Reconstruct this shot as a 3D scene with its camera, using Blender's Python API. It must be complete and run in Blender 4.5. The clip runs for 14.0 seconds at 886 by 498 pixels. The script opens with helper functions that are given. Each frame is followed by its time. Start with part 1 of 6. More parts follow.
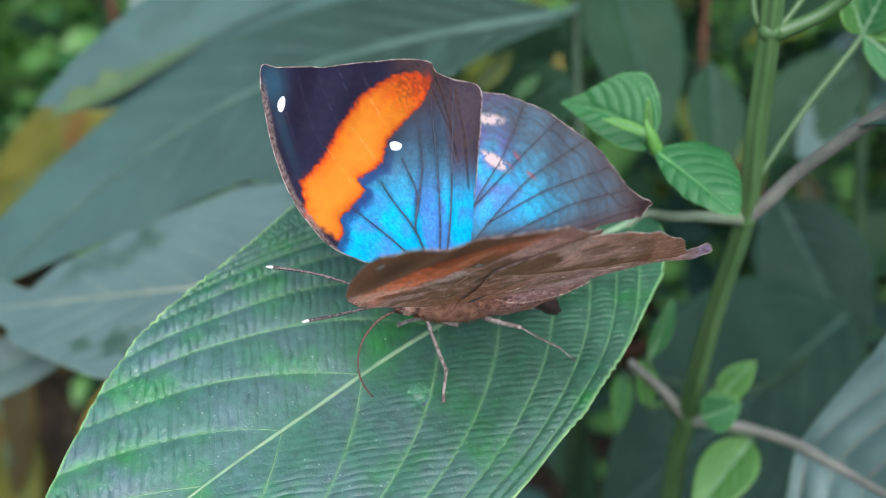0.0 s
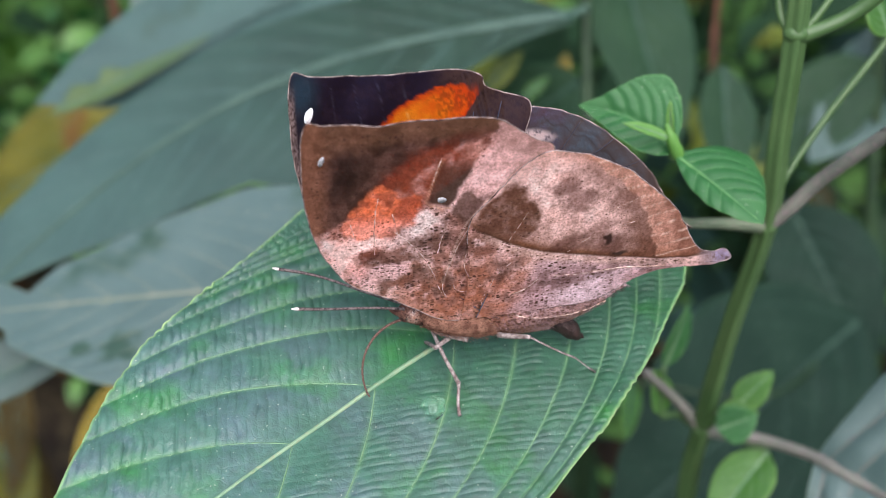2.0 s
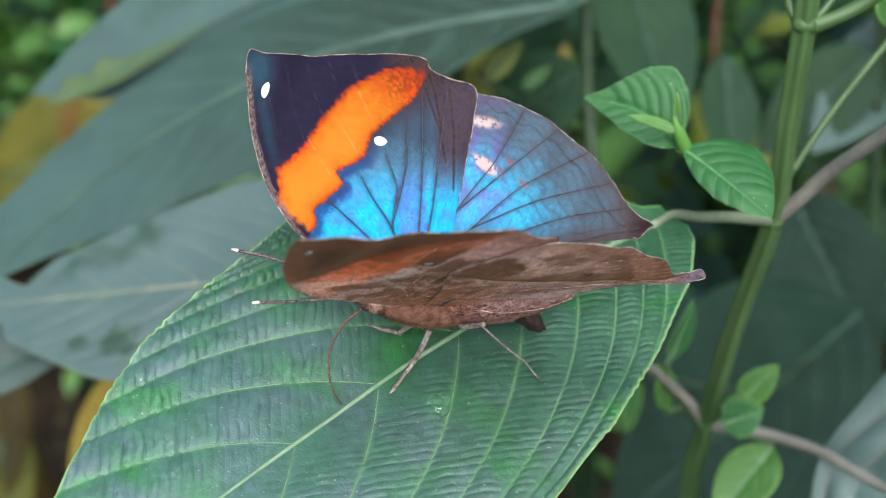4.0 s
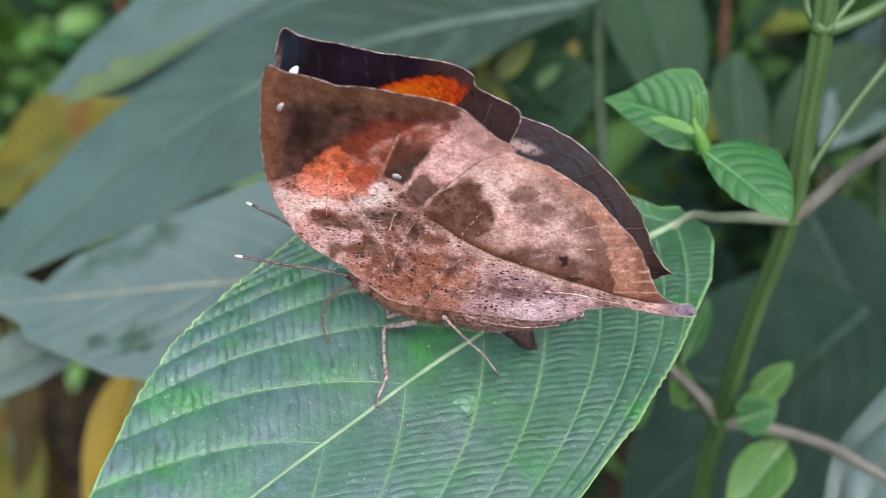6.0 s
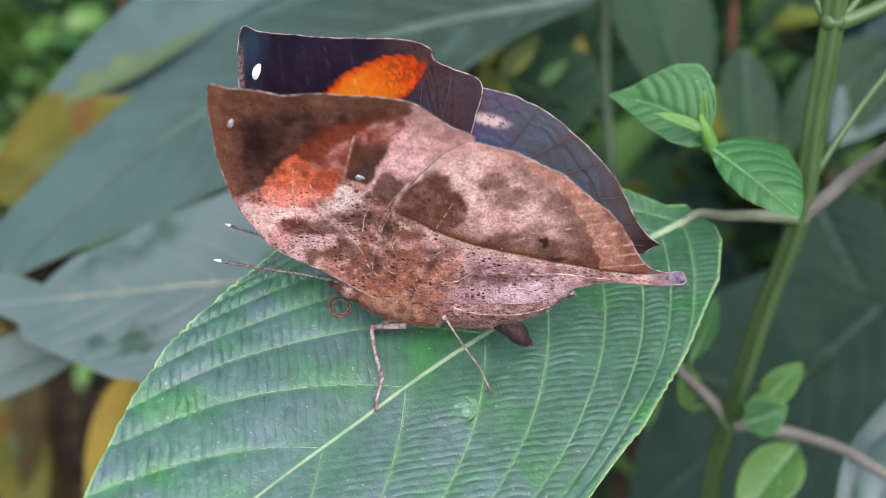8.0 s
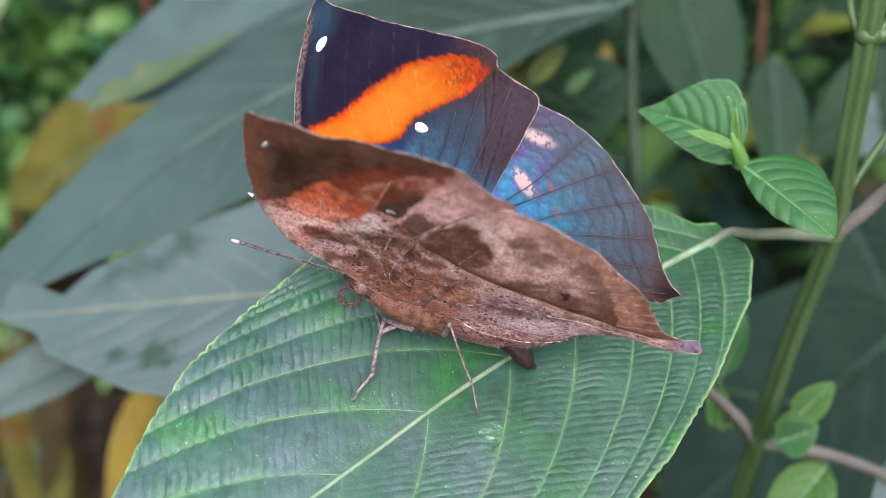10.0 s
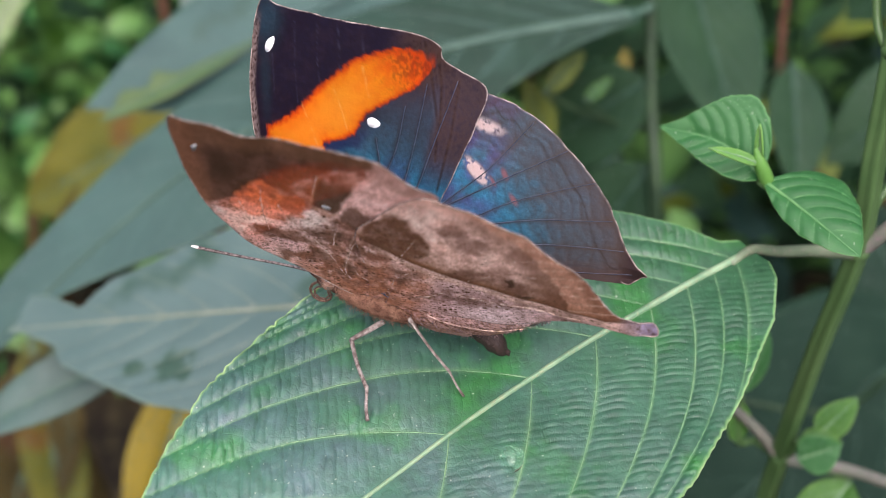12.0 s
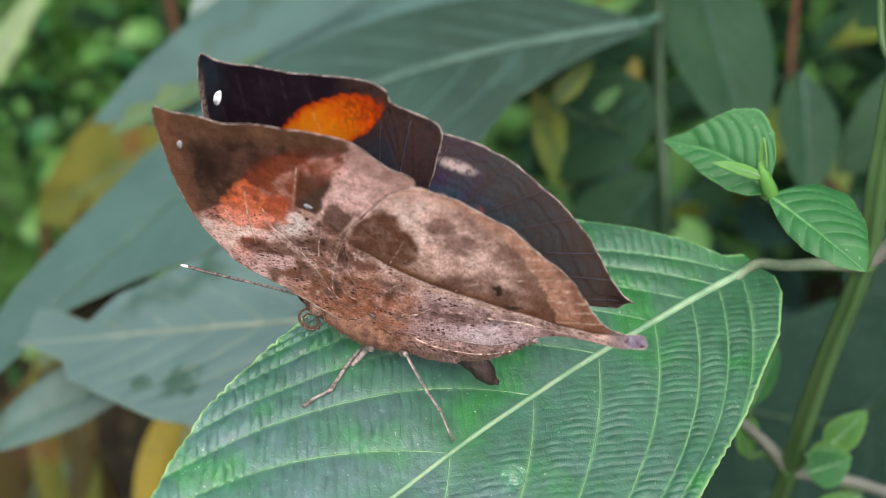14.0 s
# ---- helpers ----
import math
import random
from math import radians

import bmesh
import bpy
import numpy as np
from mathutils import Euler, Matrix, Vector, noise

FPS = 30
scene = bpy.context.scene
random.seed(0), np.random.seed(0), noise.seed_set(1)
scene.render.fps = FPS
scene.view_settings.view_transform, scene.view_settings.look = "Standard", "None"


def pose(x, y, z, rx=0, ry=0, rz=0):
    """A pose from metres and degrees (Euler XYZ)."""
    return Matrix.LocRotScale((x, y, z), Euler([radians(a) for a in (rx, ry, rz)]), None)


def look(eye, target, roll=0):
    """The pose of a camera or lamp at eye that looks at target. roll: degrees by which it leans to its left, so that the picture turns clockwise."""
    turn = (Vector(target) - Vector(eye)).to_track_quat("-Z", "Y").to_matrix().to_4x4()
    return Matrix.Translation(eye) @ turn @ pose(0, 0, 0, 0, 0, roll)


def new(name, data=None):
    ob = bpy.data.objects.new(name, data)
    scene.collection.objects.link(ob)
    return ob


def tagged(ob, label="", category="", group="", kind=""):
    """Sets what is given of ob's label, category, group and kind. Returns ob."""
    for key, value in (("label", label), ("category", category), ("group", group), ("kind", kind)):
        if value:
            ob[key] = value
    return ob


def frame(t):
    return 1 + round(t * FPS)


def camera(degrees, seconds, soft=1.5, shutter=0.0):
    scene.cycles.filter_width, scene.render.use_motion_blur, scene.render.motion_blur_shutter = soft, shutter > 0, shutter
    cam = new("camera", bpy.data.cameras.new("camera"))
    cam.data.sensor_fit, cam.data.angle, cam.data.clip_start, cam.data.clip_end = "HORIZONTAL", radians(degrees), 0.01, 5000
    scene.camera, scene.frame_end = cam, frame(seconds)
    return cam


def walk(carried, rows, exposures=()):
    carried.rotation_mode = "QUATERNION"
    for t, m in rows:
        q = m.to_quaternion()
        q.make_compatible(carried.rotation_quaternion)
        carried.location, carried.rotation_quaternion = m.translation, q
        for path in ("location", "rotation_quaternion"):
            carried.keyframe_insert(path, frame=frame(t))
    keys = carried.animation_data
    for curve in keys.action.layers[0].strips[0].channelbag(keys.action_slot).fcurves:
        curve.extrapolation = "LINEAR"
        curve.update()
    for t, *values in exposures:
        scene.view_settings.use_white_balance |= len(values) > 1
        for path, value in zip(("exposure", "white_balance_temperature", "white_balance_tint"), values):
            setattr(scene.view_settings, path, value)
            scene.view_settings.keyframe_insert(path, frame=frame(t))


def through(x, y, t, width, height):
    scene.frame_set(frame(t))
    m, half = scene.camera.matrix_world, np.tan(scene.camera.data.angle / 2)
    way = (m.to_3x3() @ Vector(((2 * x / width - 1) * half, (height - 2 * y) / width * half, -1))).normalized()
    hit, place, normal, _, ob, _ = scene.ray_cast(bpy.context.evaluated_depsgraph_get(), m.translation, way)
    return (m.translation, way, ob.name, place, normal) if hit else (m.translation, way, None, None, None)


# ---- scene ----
# camera, carried by hand a few centimetres closer while it drifts to the left
LENS = 38
cam = camera(LENS, 14.0, 0.8, 0.5)
PATH = [(0, look((0.0000, -0.1813, 0.0845), (0.0000, 0.0000, 0.0000), -0.00)),
        (0.5, look((-0.0012, -0.1806, 0.0859), (-0.0011, 0.0006, 0.0013), 0.18)),
        (1, look((-0.0022, -0.1792, 0.0842), (-0.0019, 0.0022, -0.0000), 0.30)),
        (1.5, look((-0.0026, -0.1769, 0.0835), (-0.0022, 0.0044, -0.0009), 0.39)),
        (2, look((-0.0029, -0.1749, 0.0827), (-0.0023, 0.0063, -0.0018), 0.47)),
        (2.5, look((-0.0027, -0.1734, 0.0814), (-0.0018, 0.0078, -0.0033), 0.50)),
        (5, look((-0.0063, -0.1716, 0.0831), (-0.0048, 0.0085, -0.0038), 0.53)),
        (5.5, look((-0.0074, -0.1726, 0.0834), (-0.0058, 0.0075, -0.0034), 0.54)),
        (6, look((-0.0082, -0.1734, 0.0845), (-0.0065, 0.0066, -0.0027), 0.53)),
        (6.5, look((-0.0072, -0.1733, 0.0845), (-0.0058, 0.0066, -0.0029), 0.45)),
        (7, look((-0.0065, -0.1721, 0.0837), (-0.0053, 0.0078, -0.0037), 0.45)),
        (7.5, look((-0.0063, -0.1711, 0.0833), (-0.0055, 0.0088, -0.0041), 0.34)),
        (8, look((-0.0069, -0.1694, 0.0830), (-0.0067, 0.0104, -0.0046), 0.20)),
        (10.5, look((-0.0072, -0.1635, 0.0845), (-0.0114, 0.0162, -0.0031), -0.14)),
        (11, look((-0.0075, -0.1623, 0.0851), (-0.0123, 0.0174, -0.0025), -0.20)),
        (11.5, look((-0.0078, -0.1614, 0.0853), (-0.0131, 0.0183, -0.0024), -0.27)),
        (12, look((-0.0078, -0.1613, 0.0856), (-0.0136, 0.0183, -0.0022), -0.39)),
        (12.5, look((-0.0073, -0.1608, 0.0864), (-0.0136, 0.0188, -0.0013), -0.59)),
        (13, look((-0.0074, -0.1603, 0.0866), (-0.0144, 0.0195, -0.0007), -0.75)),
        (13.5, look((-0.0068, -0.1597, 0.0861), (-0.0143, 0.0202, -0.0011), -0.89)),
        (14, look((-0.0058, -0.1599, 0.0867), (-0.0141, 0.0200, -0.0003), -1.03))]
# the film camera drifts a little in exposure and white balance: seconds, stops, kelvin, tint
TONES = [(0, 0.07, 6000, 11), (1.5, 0.08, 6230, 20), (2, 0.08, 6340, 20), (2.5, 0.08, 6330, 13), (5, 0.05, 6420, 14), (6.5, 0.13, 6500, 23), (7.5, 0.17, 6430, 26), (8.2, 0.13, 6430, 25), (11, 0.18, 6540, 26), (12, 0.15, 6660, 22), (13, 0.10, 6600, 23), (14, 0.13, 6680, 9)]
walk(cam, PATH, TONES)
# a small close-up lens focused on the insect: what lies behind it goes soft
cam.data.dof.use_dof = True
cam.data.dof.focus_distance = 0.173
cam.data.dof.aperture_fstop = 18

# ---------------------------------------------------------------- light
# bright hazy sky over a planted bed, its sun veiled into a wide soft glow high behind the camera
SUN_ELEVATION, SUN_AZIMUTH = 43, 172
world = bpy.data.worlds.new("sky")
scene.world = world
world.use_nodes = True
wn, wl = world.node_tree.nodes, world.node_tree.links
sky = wn.new("ShaderNodeTexSky")
sky.sky_type = "NISHITA"
sky.sun_disc = False
sky.sun_elevation = radians(SUN_ELEVATION)
sky.sun_rotation = radians(SUN_AZIMUTH)
sky.air_density, sky.dust_density, sky.ozone_density = 1.2, 4.0, 1.0
wn["Background"].inputs["Strength"].default_value = 0.15
wl.new(sky.outputs["Color"], wn["Background"].inputs["Color"])

sun = new("sun", bpy.data.lights.new("sun", "SUN"))
sun.data.energy, sun.data.angle, sun.data.color = 5.7, radians(90), (0.97, 0.985, 1.0)
_el, _az = radians(SUN_ELEVATION), radians(SUN_AZIMUTH)
_to_sun = Vector((math.sin(_az) * math.cos(_el), math.cos(_az) * math.cos(_el), math.sin(_el)))
sun.matrix_world = look(_to_sun * 5, (0, 0, 0))


# ---------------------------------------------------------------- materials
def shader(name, roughness=0.5, specular=0.5):
    mat = bpy.data.materials.new(name)
    mat.use_nodes = True
    bsdf = mat.node_tree.nodes["Principled BSDF"]
    bsdf.inputs["Roughness"].default_value = roughness
    bsdf.inputs["Specular IOR Level"].default_value = specular
    return mat, mat.node_tree.nodes, mat.node_tree.links, bsdf


def noise_node(nodes, links, scale, detail=4.0, coord="Object", rough=0.55):
    tc = nodes.new("ShaderNodeTexCoord")
    n = nodes.new("ShaderNodeTexNoise")
    n.inputs["Scale"].default_value, n.inputs["Detail"].default_value = scale, detail
    n.inputs["Roughness"].default_value = rough
    links.new(tc.outputs[coord], n.inputs["Vector"])
    return n.outputs["Fac"]


def ramp(nodes, links, fac, *stops):
    r = nodes.new("ShaderNodeValToRGB")
    e = r.color_ramp.elements
    while len(e) < len(stops):
        e.new(0.5)
    for el, (p, c) in zip(e, stops):
        el.position, el.color = p, (*c, 1.0) if len(c) == 3 else c
    links.new(fac, r.inputs["Fac"])
    return r.outputs["Color"]


def mix(nodes, links, fac, a, b, mode="MIX"):
    m = nodes.new("ShaderNodeMix")
    m.data_type, m.blend_type = "RGBA", mode
    for sock, val in ((m.inputs[0], fac), (m.inputs[6], a), (m.inputs[7], b)):
        if isinstance(val, (float, int)):
            sock.default_value = val
        elif isinstance(val, tuple):
            sock.default_value = (*val, 1.0)
        else:
            links.new(val, sock)
    return m.outputs[2]


def bump(nodes, links, height, bsdf, strength, distance):
    b = nodes.new("ShaderNodeBump")
    b.inputs["Strength"].default_value, b.inputs["Distance"].default_value = strength, distance
    links.new(height, b.inputs["Height"])
    links.new(b.outputs["Normal"], bsdf.inputs["Normal"])


def attribute(nodes, name):
    a = nodes.new("ShaderNodeAttribute")
    a.attribute_name = name
    return a


def leaf_material(name, dark, light, rim, roughness=0.38, specular=0.5, blemish=0.0, blemish_color=(0.25, 0.16, 0.04), through=0.12, dust=0.5, painted_light=None, shaded_base=None):
    """Waxy leaf skin: two greens in cloudy patches, a paler margin, fine relief, specks of dust."""
    mat, n, l, b = shader(name, roughness, specular)
    base = ramp(n, l, noise_node(n, l, 45, 5), (0.32, dark), (0.68, light))
    fine = noise_node(n, l, 900, 4)
    base = mix(n, l, ramp(n, l, fine, (0.4, (0, 0, 0)), (0.62, (0.35, 0.35, 0.35))), base, light)
    if painted_light:
        where = n.new("ShaderNodeTexCoord")
        axes = n.new("ShaderNodeSeparateXYZ")
        l.new(where.outputs["Object"], axes.inputs[0])
        # bluish sky sheen painted in patches, growing from base to tip
        tipward = ramp(n, l, axes.outputs["X"], (0.015, (0.12, 0.12, 0.12)), (0.075, (1, 1, 1)))
        base = mix(n, l, mix(n, l, 1.0, tipward, ramp(n, l, noise_node(n, l, 85, 6, rough=0.65), (0.44, (0, 0, 0)), (0.62, (0.9, 0.9, 0.9))), "MULTIPLY"), base, painted_light[0])
        # light coming through the blade, painted as vivid green patches
        base = mix(n, l, ramp(n, l, noise_node(n, l, 62, 5), (0.53, (0, 0, 0)), (0.66, (0.9, 0.9, 0.9))), base, painted_light[1])
        # uneven sheen put into the colour: darker base, lighter tip
        base = mix(n, l, 1.0, base, ramp(n, l, axes.outputs["X"], (0.01, (0.62, 0.82, 0.52)), (0.05, (0.84, 0.92, 0.78)), (0.085, (1.12, 1.1, 1.14))), "MULTIPLY")
        base = mix(n, l, 1.0, base, ramp(n, l, noise_node(n, l, 420, 5, rough=0.7), (0.3, (0.7, 0.7, 0.7)), (0.7, (1.25, 1.25, 1.25))), "MULTIPLY")
    if shaded_base:
        # darkened towards the stalk: the shade on that end is put into the colour
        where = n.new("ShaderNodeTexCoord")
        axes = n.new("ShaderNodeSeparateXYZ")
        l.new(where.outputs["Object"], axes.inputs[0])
        base = mix(n, l, 1.0, base, ramp(n, l, axes.outputs["X"], (0.045, shaded_base), (0.14, (1, 1, 1))), "MULTIPLY")
    tone = attribute(n, "tone")
    base = mix(n, l, tone.outputs["Fac"], base, rim)
    if blemish:
        base = mix(n, l, attribute(n, "stain").outputs["Fac"], base, blemish_color)
        spots = ramp(n, l, noise_node(n, l, 38, 3), (0.66 - 0.1 * blemish, (0, 0, 0)), (0.72, (1, 1, 1)))
        base = mix(n, l, spots, base, blemish_color)
    speck = ramp(n, l, noise_node(n, l, 2100, 1), (0.745, (0, 0, 0)), (0.775, (dust, dust, dust)))
    base = mix(n, l, speck, base, (0.55, 0.6, 0.5))
    relief = noise_node(n, l, 620, 5, rough=0.7)
    if painted_light:
        # fine cross veins: creases between neighbouring side veins
        def calc(op, x, y=0.0):
            m = n.new("ShaderNodeMath")
            m.operation = op
            for sock, val in ((m.inputs[0], x), (m.inputs[1], y)):
                if isinstance(val, float):
                    sock.default_value = val
                else:
                    l.new(val, sock)
            return m.outputs[0]
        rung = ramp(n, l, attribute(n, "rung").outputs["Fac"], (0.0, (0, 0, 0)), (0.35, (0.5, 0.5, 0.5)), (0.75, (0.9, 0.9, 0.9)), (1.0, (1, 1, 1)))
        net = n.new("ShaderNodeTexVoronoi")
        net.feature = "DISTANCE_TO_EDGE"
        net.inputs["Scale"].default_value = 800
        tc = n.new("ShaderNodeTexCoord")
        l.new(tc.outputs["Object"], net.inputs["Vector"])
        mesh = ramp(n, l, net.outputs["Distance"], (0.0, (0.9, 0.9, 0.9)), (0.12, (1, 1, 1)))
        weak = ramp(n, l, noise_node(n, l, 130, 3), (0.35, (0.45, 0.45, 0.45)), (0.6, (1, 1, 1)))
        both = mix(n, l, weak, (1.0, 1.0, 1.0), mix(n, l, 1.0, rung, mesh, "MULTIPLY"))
        # crease shade is put into the colour, along with the cross veins' own tone
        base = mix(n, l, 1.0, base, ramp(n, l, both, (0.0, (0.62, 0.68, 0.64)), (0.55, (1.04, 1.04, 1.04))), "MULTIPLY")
        relief = calc("ADD", calc("MULTIPLY", relief, 0.7), both)
    l.new(base, b.inputs["Base Color"])
    l.new(ramp(n, l, noise_node(n, l, 160, 3), (0.3, (roughness - 0.06,) * 3), (0.7, (roughness + 0.1,) * 3)), b.inputs["Roughness"])
    bump(n, l, relief, b, 0.55 if painted_light else 0.4, 0.0004)
    if through:
        tr = n.new("ShaderNodeBsdfTranslucent")
        l.new(mix(n, l, 1.0, base, (0.9, 1.0, 0.35), "MULTIPLY"), tr.inputs["Color"])
        ms = n.new("ShaderNodeMixShader")
        ms.inputs[0].default_value = through
        l.new(b.outputs[0], ms.inputs[1])
        l.new(tr.outputs[0], ms.inputs[2])
        l.new(ms.outputs[0], n["Material Output"].inputs["Surface"])
    return mat


def plain_material(name, a, b_color, scale, roughness=0.5, specular=0.4, relief=0.3, depth=0.0003, fine=None):
    mat, n, l, b = shader(name, roughness, specular)
    base = ramp(n, l, noise_node(n, l, scale, 5), (0.35, a), (0.65, b_color))
    if fine:
        base = mix(n, l, ramp(n, l, noise_node(n, l, scale * 9, 3), (0.5, (0, 0, 0)), (0.66, (0.8, 0.8, 0.8))), base, fine)
    l.new(base, b.inputs["Base Color"])
    bump(n, l, noise_node(n, l, scale * 5, 4), b, relief, depth)
    return mat


M_LEAF = leaf_material("waxy_green_leaf", (0.027, 0.092, 0.063), (0.050, 0.138, 0.096), (0.16, 0.35, 0.13), 0.38, 0.75, painted_light=((0.064, 0.116, 0.124), (0.026, 0.16, 0.040)))
M_LEAF_FAR = leaf_material("dull_green_leaf", (0.022, 0.062, 0.055), (0.036, 0.090, 0.078), (0.06, 0.13, 0.085), 0.45, 0.5, 0.6, (0.014, 0.045, 0.026))
M_LEAF_LARGE = leaf_material("large_dull_leaf", (0.022, 0.062, 0.055), (0.036, 0.090, 0.078), (0.05, 0.11, 0.075), 0.52, 0.4, 0.3, (0.016, 0.05, 0.034), shaded_base=(0.20, 0.38, 0.24))
M_LEAF_GREY = leaf_material("grey_green_leaf", (0.062, 0.116, 0.108), (0.094, 0.156, 0.144), (0.15, 0.22, 0.17), 0.42, 0.8, 0.8, (0.020, 0.062, 0.034))
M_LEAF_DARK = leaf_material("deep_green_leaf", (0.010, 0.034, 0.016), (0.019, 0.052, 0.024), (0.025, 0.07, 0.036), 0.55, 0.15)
M_LEAF_YOUNG = leaf_material("young_green_leaf", (0.017, 0.098, 0.027), (0.036, 0.155, 0.047), (0.13, 0.32, 0.11), 0.42, 0.32, through=0.22)
M_LEAF_LIME = leaf_material("lime_green_leaf", (0.034, 0.125, 0.020), (0.066, 0.190, 0.034), (0.2, 0.4, 0.1), 0.42, 0.4, through=0.25)
# darker copy of the deep green: the low leaves' shade is put into it
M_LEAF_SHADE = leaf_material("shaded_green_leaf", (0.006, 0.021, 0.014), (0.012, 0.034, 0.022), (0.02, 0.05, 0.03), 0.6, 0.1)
M_LEAF_COVER = leaf_material("bright_ground_leaf", (0.085, 0.23, 0.055), (0.15, 0.33, 0.085), (0.2, 0.4, 0.1), 0.42, 0.5, through=0.25)
M_LEAF_YELLOW = leaf_material("yellowing_leaf", (0.058, 0.082, 0.014), (0.135, 0.130, 0.018), (0.10, 0.11, 0.03), 0.55, 0.3, 0.3, (0.13, 0.07, 0.015))
M_LEAF_LIMY = leaf_material("yellow_green_leaf", (0.058, 0.100, 0.014), (0.135, 0.165, 0.022), (0.12, 0.15, 0.03), 0.55, 0.3, 0.3, (0.11, 0.085, 0.015))
M_LEAF_PALE = leaf_material("pale_green_blade", (0.16, 0.25, 0.10), (0.26, 0.36, 0.17), (0.3, 0.4, 0.2), 0.5, 0.3)
M_LEAF_GOLD = leaf_material("bright_yellow_leaf", (0.17, 0.13, 0.012), (0.28, 0.21, 0.020), (0.25, 0.2, 0.04), 0.5, 0.3)
M_LEAF_BROWN = leaf_material("withered_leaf", (0.026, 0.019, 0.006), (0.060, 0.044, 0.011), (0.08, 0.06, 0.02), 0.7, 0.2, 0.8, (0.06, 0.03, 0.015))
M_SCRAP = leaf_material("rotten_leaf_edge", (0.035, 0.020, 0.009), (0.085, 0.048, 0.018), (0.03, 0.02, 0.01), 0.7, 0.2)
M_VEIN = plain_material("pale_vein", (0.085, 0.19, 0.095), (0.17, 0.29, 0.155), 700, 0.5, 0.35, 0.2, 0.0001)
M_MIDRIB = plain_material("midrib", (0.12, 0.235, 0.135), (0.23, 0.355, 0.22), 200, 0.45, 0.4, 0.3, 0.0001, (0.25, 0.29, 0.17))
M_VEIN_FAR = plain_material("dull_vein", (0.045, 0.10, 0.075), (0.08, 0.14, 0.105), 200, 0.5, 0.35, 0.2, 0.0001)
# dull vein darkened, so its colour carries the shade on the back leaves
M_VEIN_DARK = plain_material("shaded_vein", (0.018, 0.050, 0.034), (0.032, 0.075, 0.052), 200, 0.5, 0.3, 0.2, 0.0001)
M_VEIN_YOUNG = plain_material("young_leaf_vein", (0.050, 0.17, 0.055), (0.12, 0.28, 0.10), 500, 0.5, 0.35, 0.2, 0.0001)
M_BUD = leaf_material("pale_green_bud", (0.085, 0.24, 0.045), (0.13, 0.31, 0.07), (0.2, 0.4, 0.1), 0.42, 0.4, through=0.2)
M_VEIN_DULL = plain_material("faint_vein", (0.030, 0.076, 0.066), (0.050, 0.105, 0.090), 200, 0.5, 0.35, 0.2, 0.0001)
M_VEIN_LARGE = plain_material("dull_broad_vein", (0.030, 0.072, 0.055), (0.052, 0.105, 0.080), 60, 0.5, 0.35, 0.2, 0.0001)
M_LEAF_EDGE = leaf_material("torn_green_edge", (0.034, 0.085, 0.034), (0.060, 0.11, 0.034), (0.10, 0.11, 0.03), 0.5, 0.3)
M_VEIN_GREY = plain_material("greyish_vein", (0.15, 0.19, 0.14), (0.23, 0.26, 0.20), 200, 0.5, 0.35, 0.2, 0.0001)
M_MARGIN_LEAF = plain_material("leaf_margin", (0.13, 0.26, 0.10), (0.30, 0.44, 0.20), 500, 0.5, 0.35, 0.2, 0.0001)
M_STEM = plain_material("green_stem", (0.046, 0.105, 0.034), (0.075, 0.145, 0.052), 70, 0.42, 0.45, 0.2, 0.0001)
# darker twin of the green stem, with shade put into the colour
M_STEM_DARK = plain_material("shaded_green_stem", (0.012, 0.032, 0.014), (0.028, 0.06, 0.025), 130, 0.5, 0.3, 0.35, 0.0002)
M_PETIOLE = plain_material("purplish_petiole", (0.10, 0.115, 0.095), (0.17, 0.185, 0.15), 160, 0.5, 0.4, 0.35, 0.0002, (0.2, 0.15, 0.16))
M_STALK = plain_material("pale_leaf_stalk", (0.095, 0.14, 0.085), (0.17, 0.22, 0.14), 160, 0.5, 0.4, 0.35, 0.0002, (0.2, 0.19, 0.15))
M_TWIG = plain_material("brown_twig", (0.05, 0.024, 0.014), (0.11, 0.05, 0.03), 120, 0.75, 0.2, 0.6, 0.0005)
M_SOIL = plain_material("damp_soil", (0.008, 0.006, 0.005), (0.022, 0.016, 0.010), 9, 0.9, 0.15, 0.8, 0.01, (0.06, 0.05, 0.025))


# ---------------------------------------------------------------- building helpers
def mesh_object(name, verts, faces, materials, parent=None, label="", smooth=True, tone=None, slots=None):
    me = bpy.data.meshes.new(name)
    me.from_pydata(verts, [], faces)
    for m in materials:
        me.materials.append(m)
    if smooth:
        me.polygons.foreach_set("use_smooth", np.ones(len(me.polygons), dtype=bool))
    if slots is not None:
        me.polygons.foreach_set("material_index", np.asarray(slots, dtype=np.int32))
    if tone is not None:
        me.attributes.new("tone", "FLOAT", "POINT").data.foreach_set("value", np.asarray(tone, dtype=np.float32))
    me.update()
    ob = new(name, me)
    ob.parent = parent
    if label:
        tagged(ob, label)
    return ob


def part(name, bm, material, parent, label=""):
    """Links a bmesh as one smooth mesh object under a thing or a part."""
    me = bpy.data.meshes.new(name)
    bm.to_mesh(me)
    bm.free()
    me.materials.append(material)
    me.polygons.foreach_set("use_smooth", np.ones(len(me.polygons), dtype=bool))
    ob = new(name, me)
    ob.parent = parent
    return tagged(ob, label) if label else ob


def thing(name, label, category, group="", m=None, kind=""):
    ob = new(name)
    ob.empty_display_size = 0.01
    if m is not None:
        ob.matrix_world = m
    return tagged(ob, label, category, group, kind)


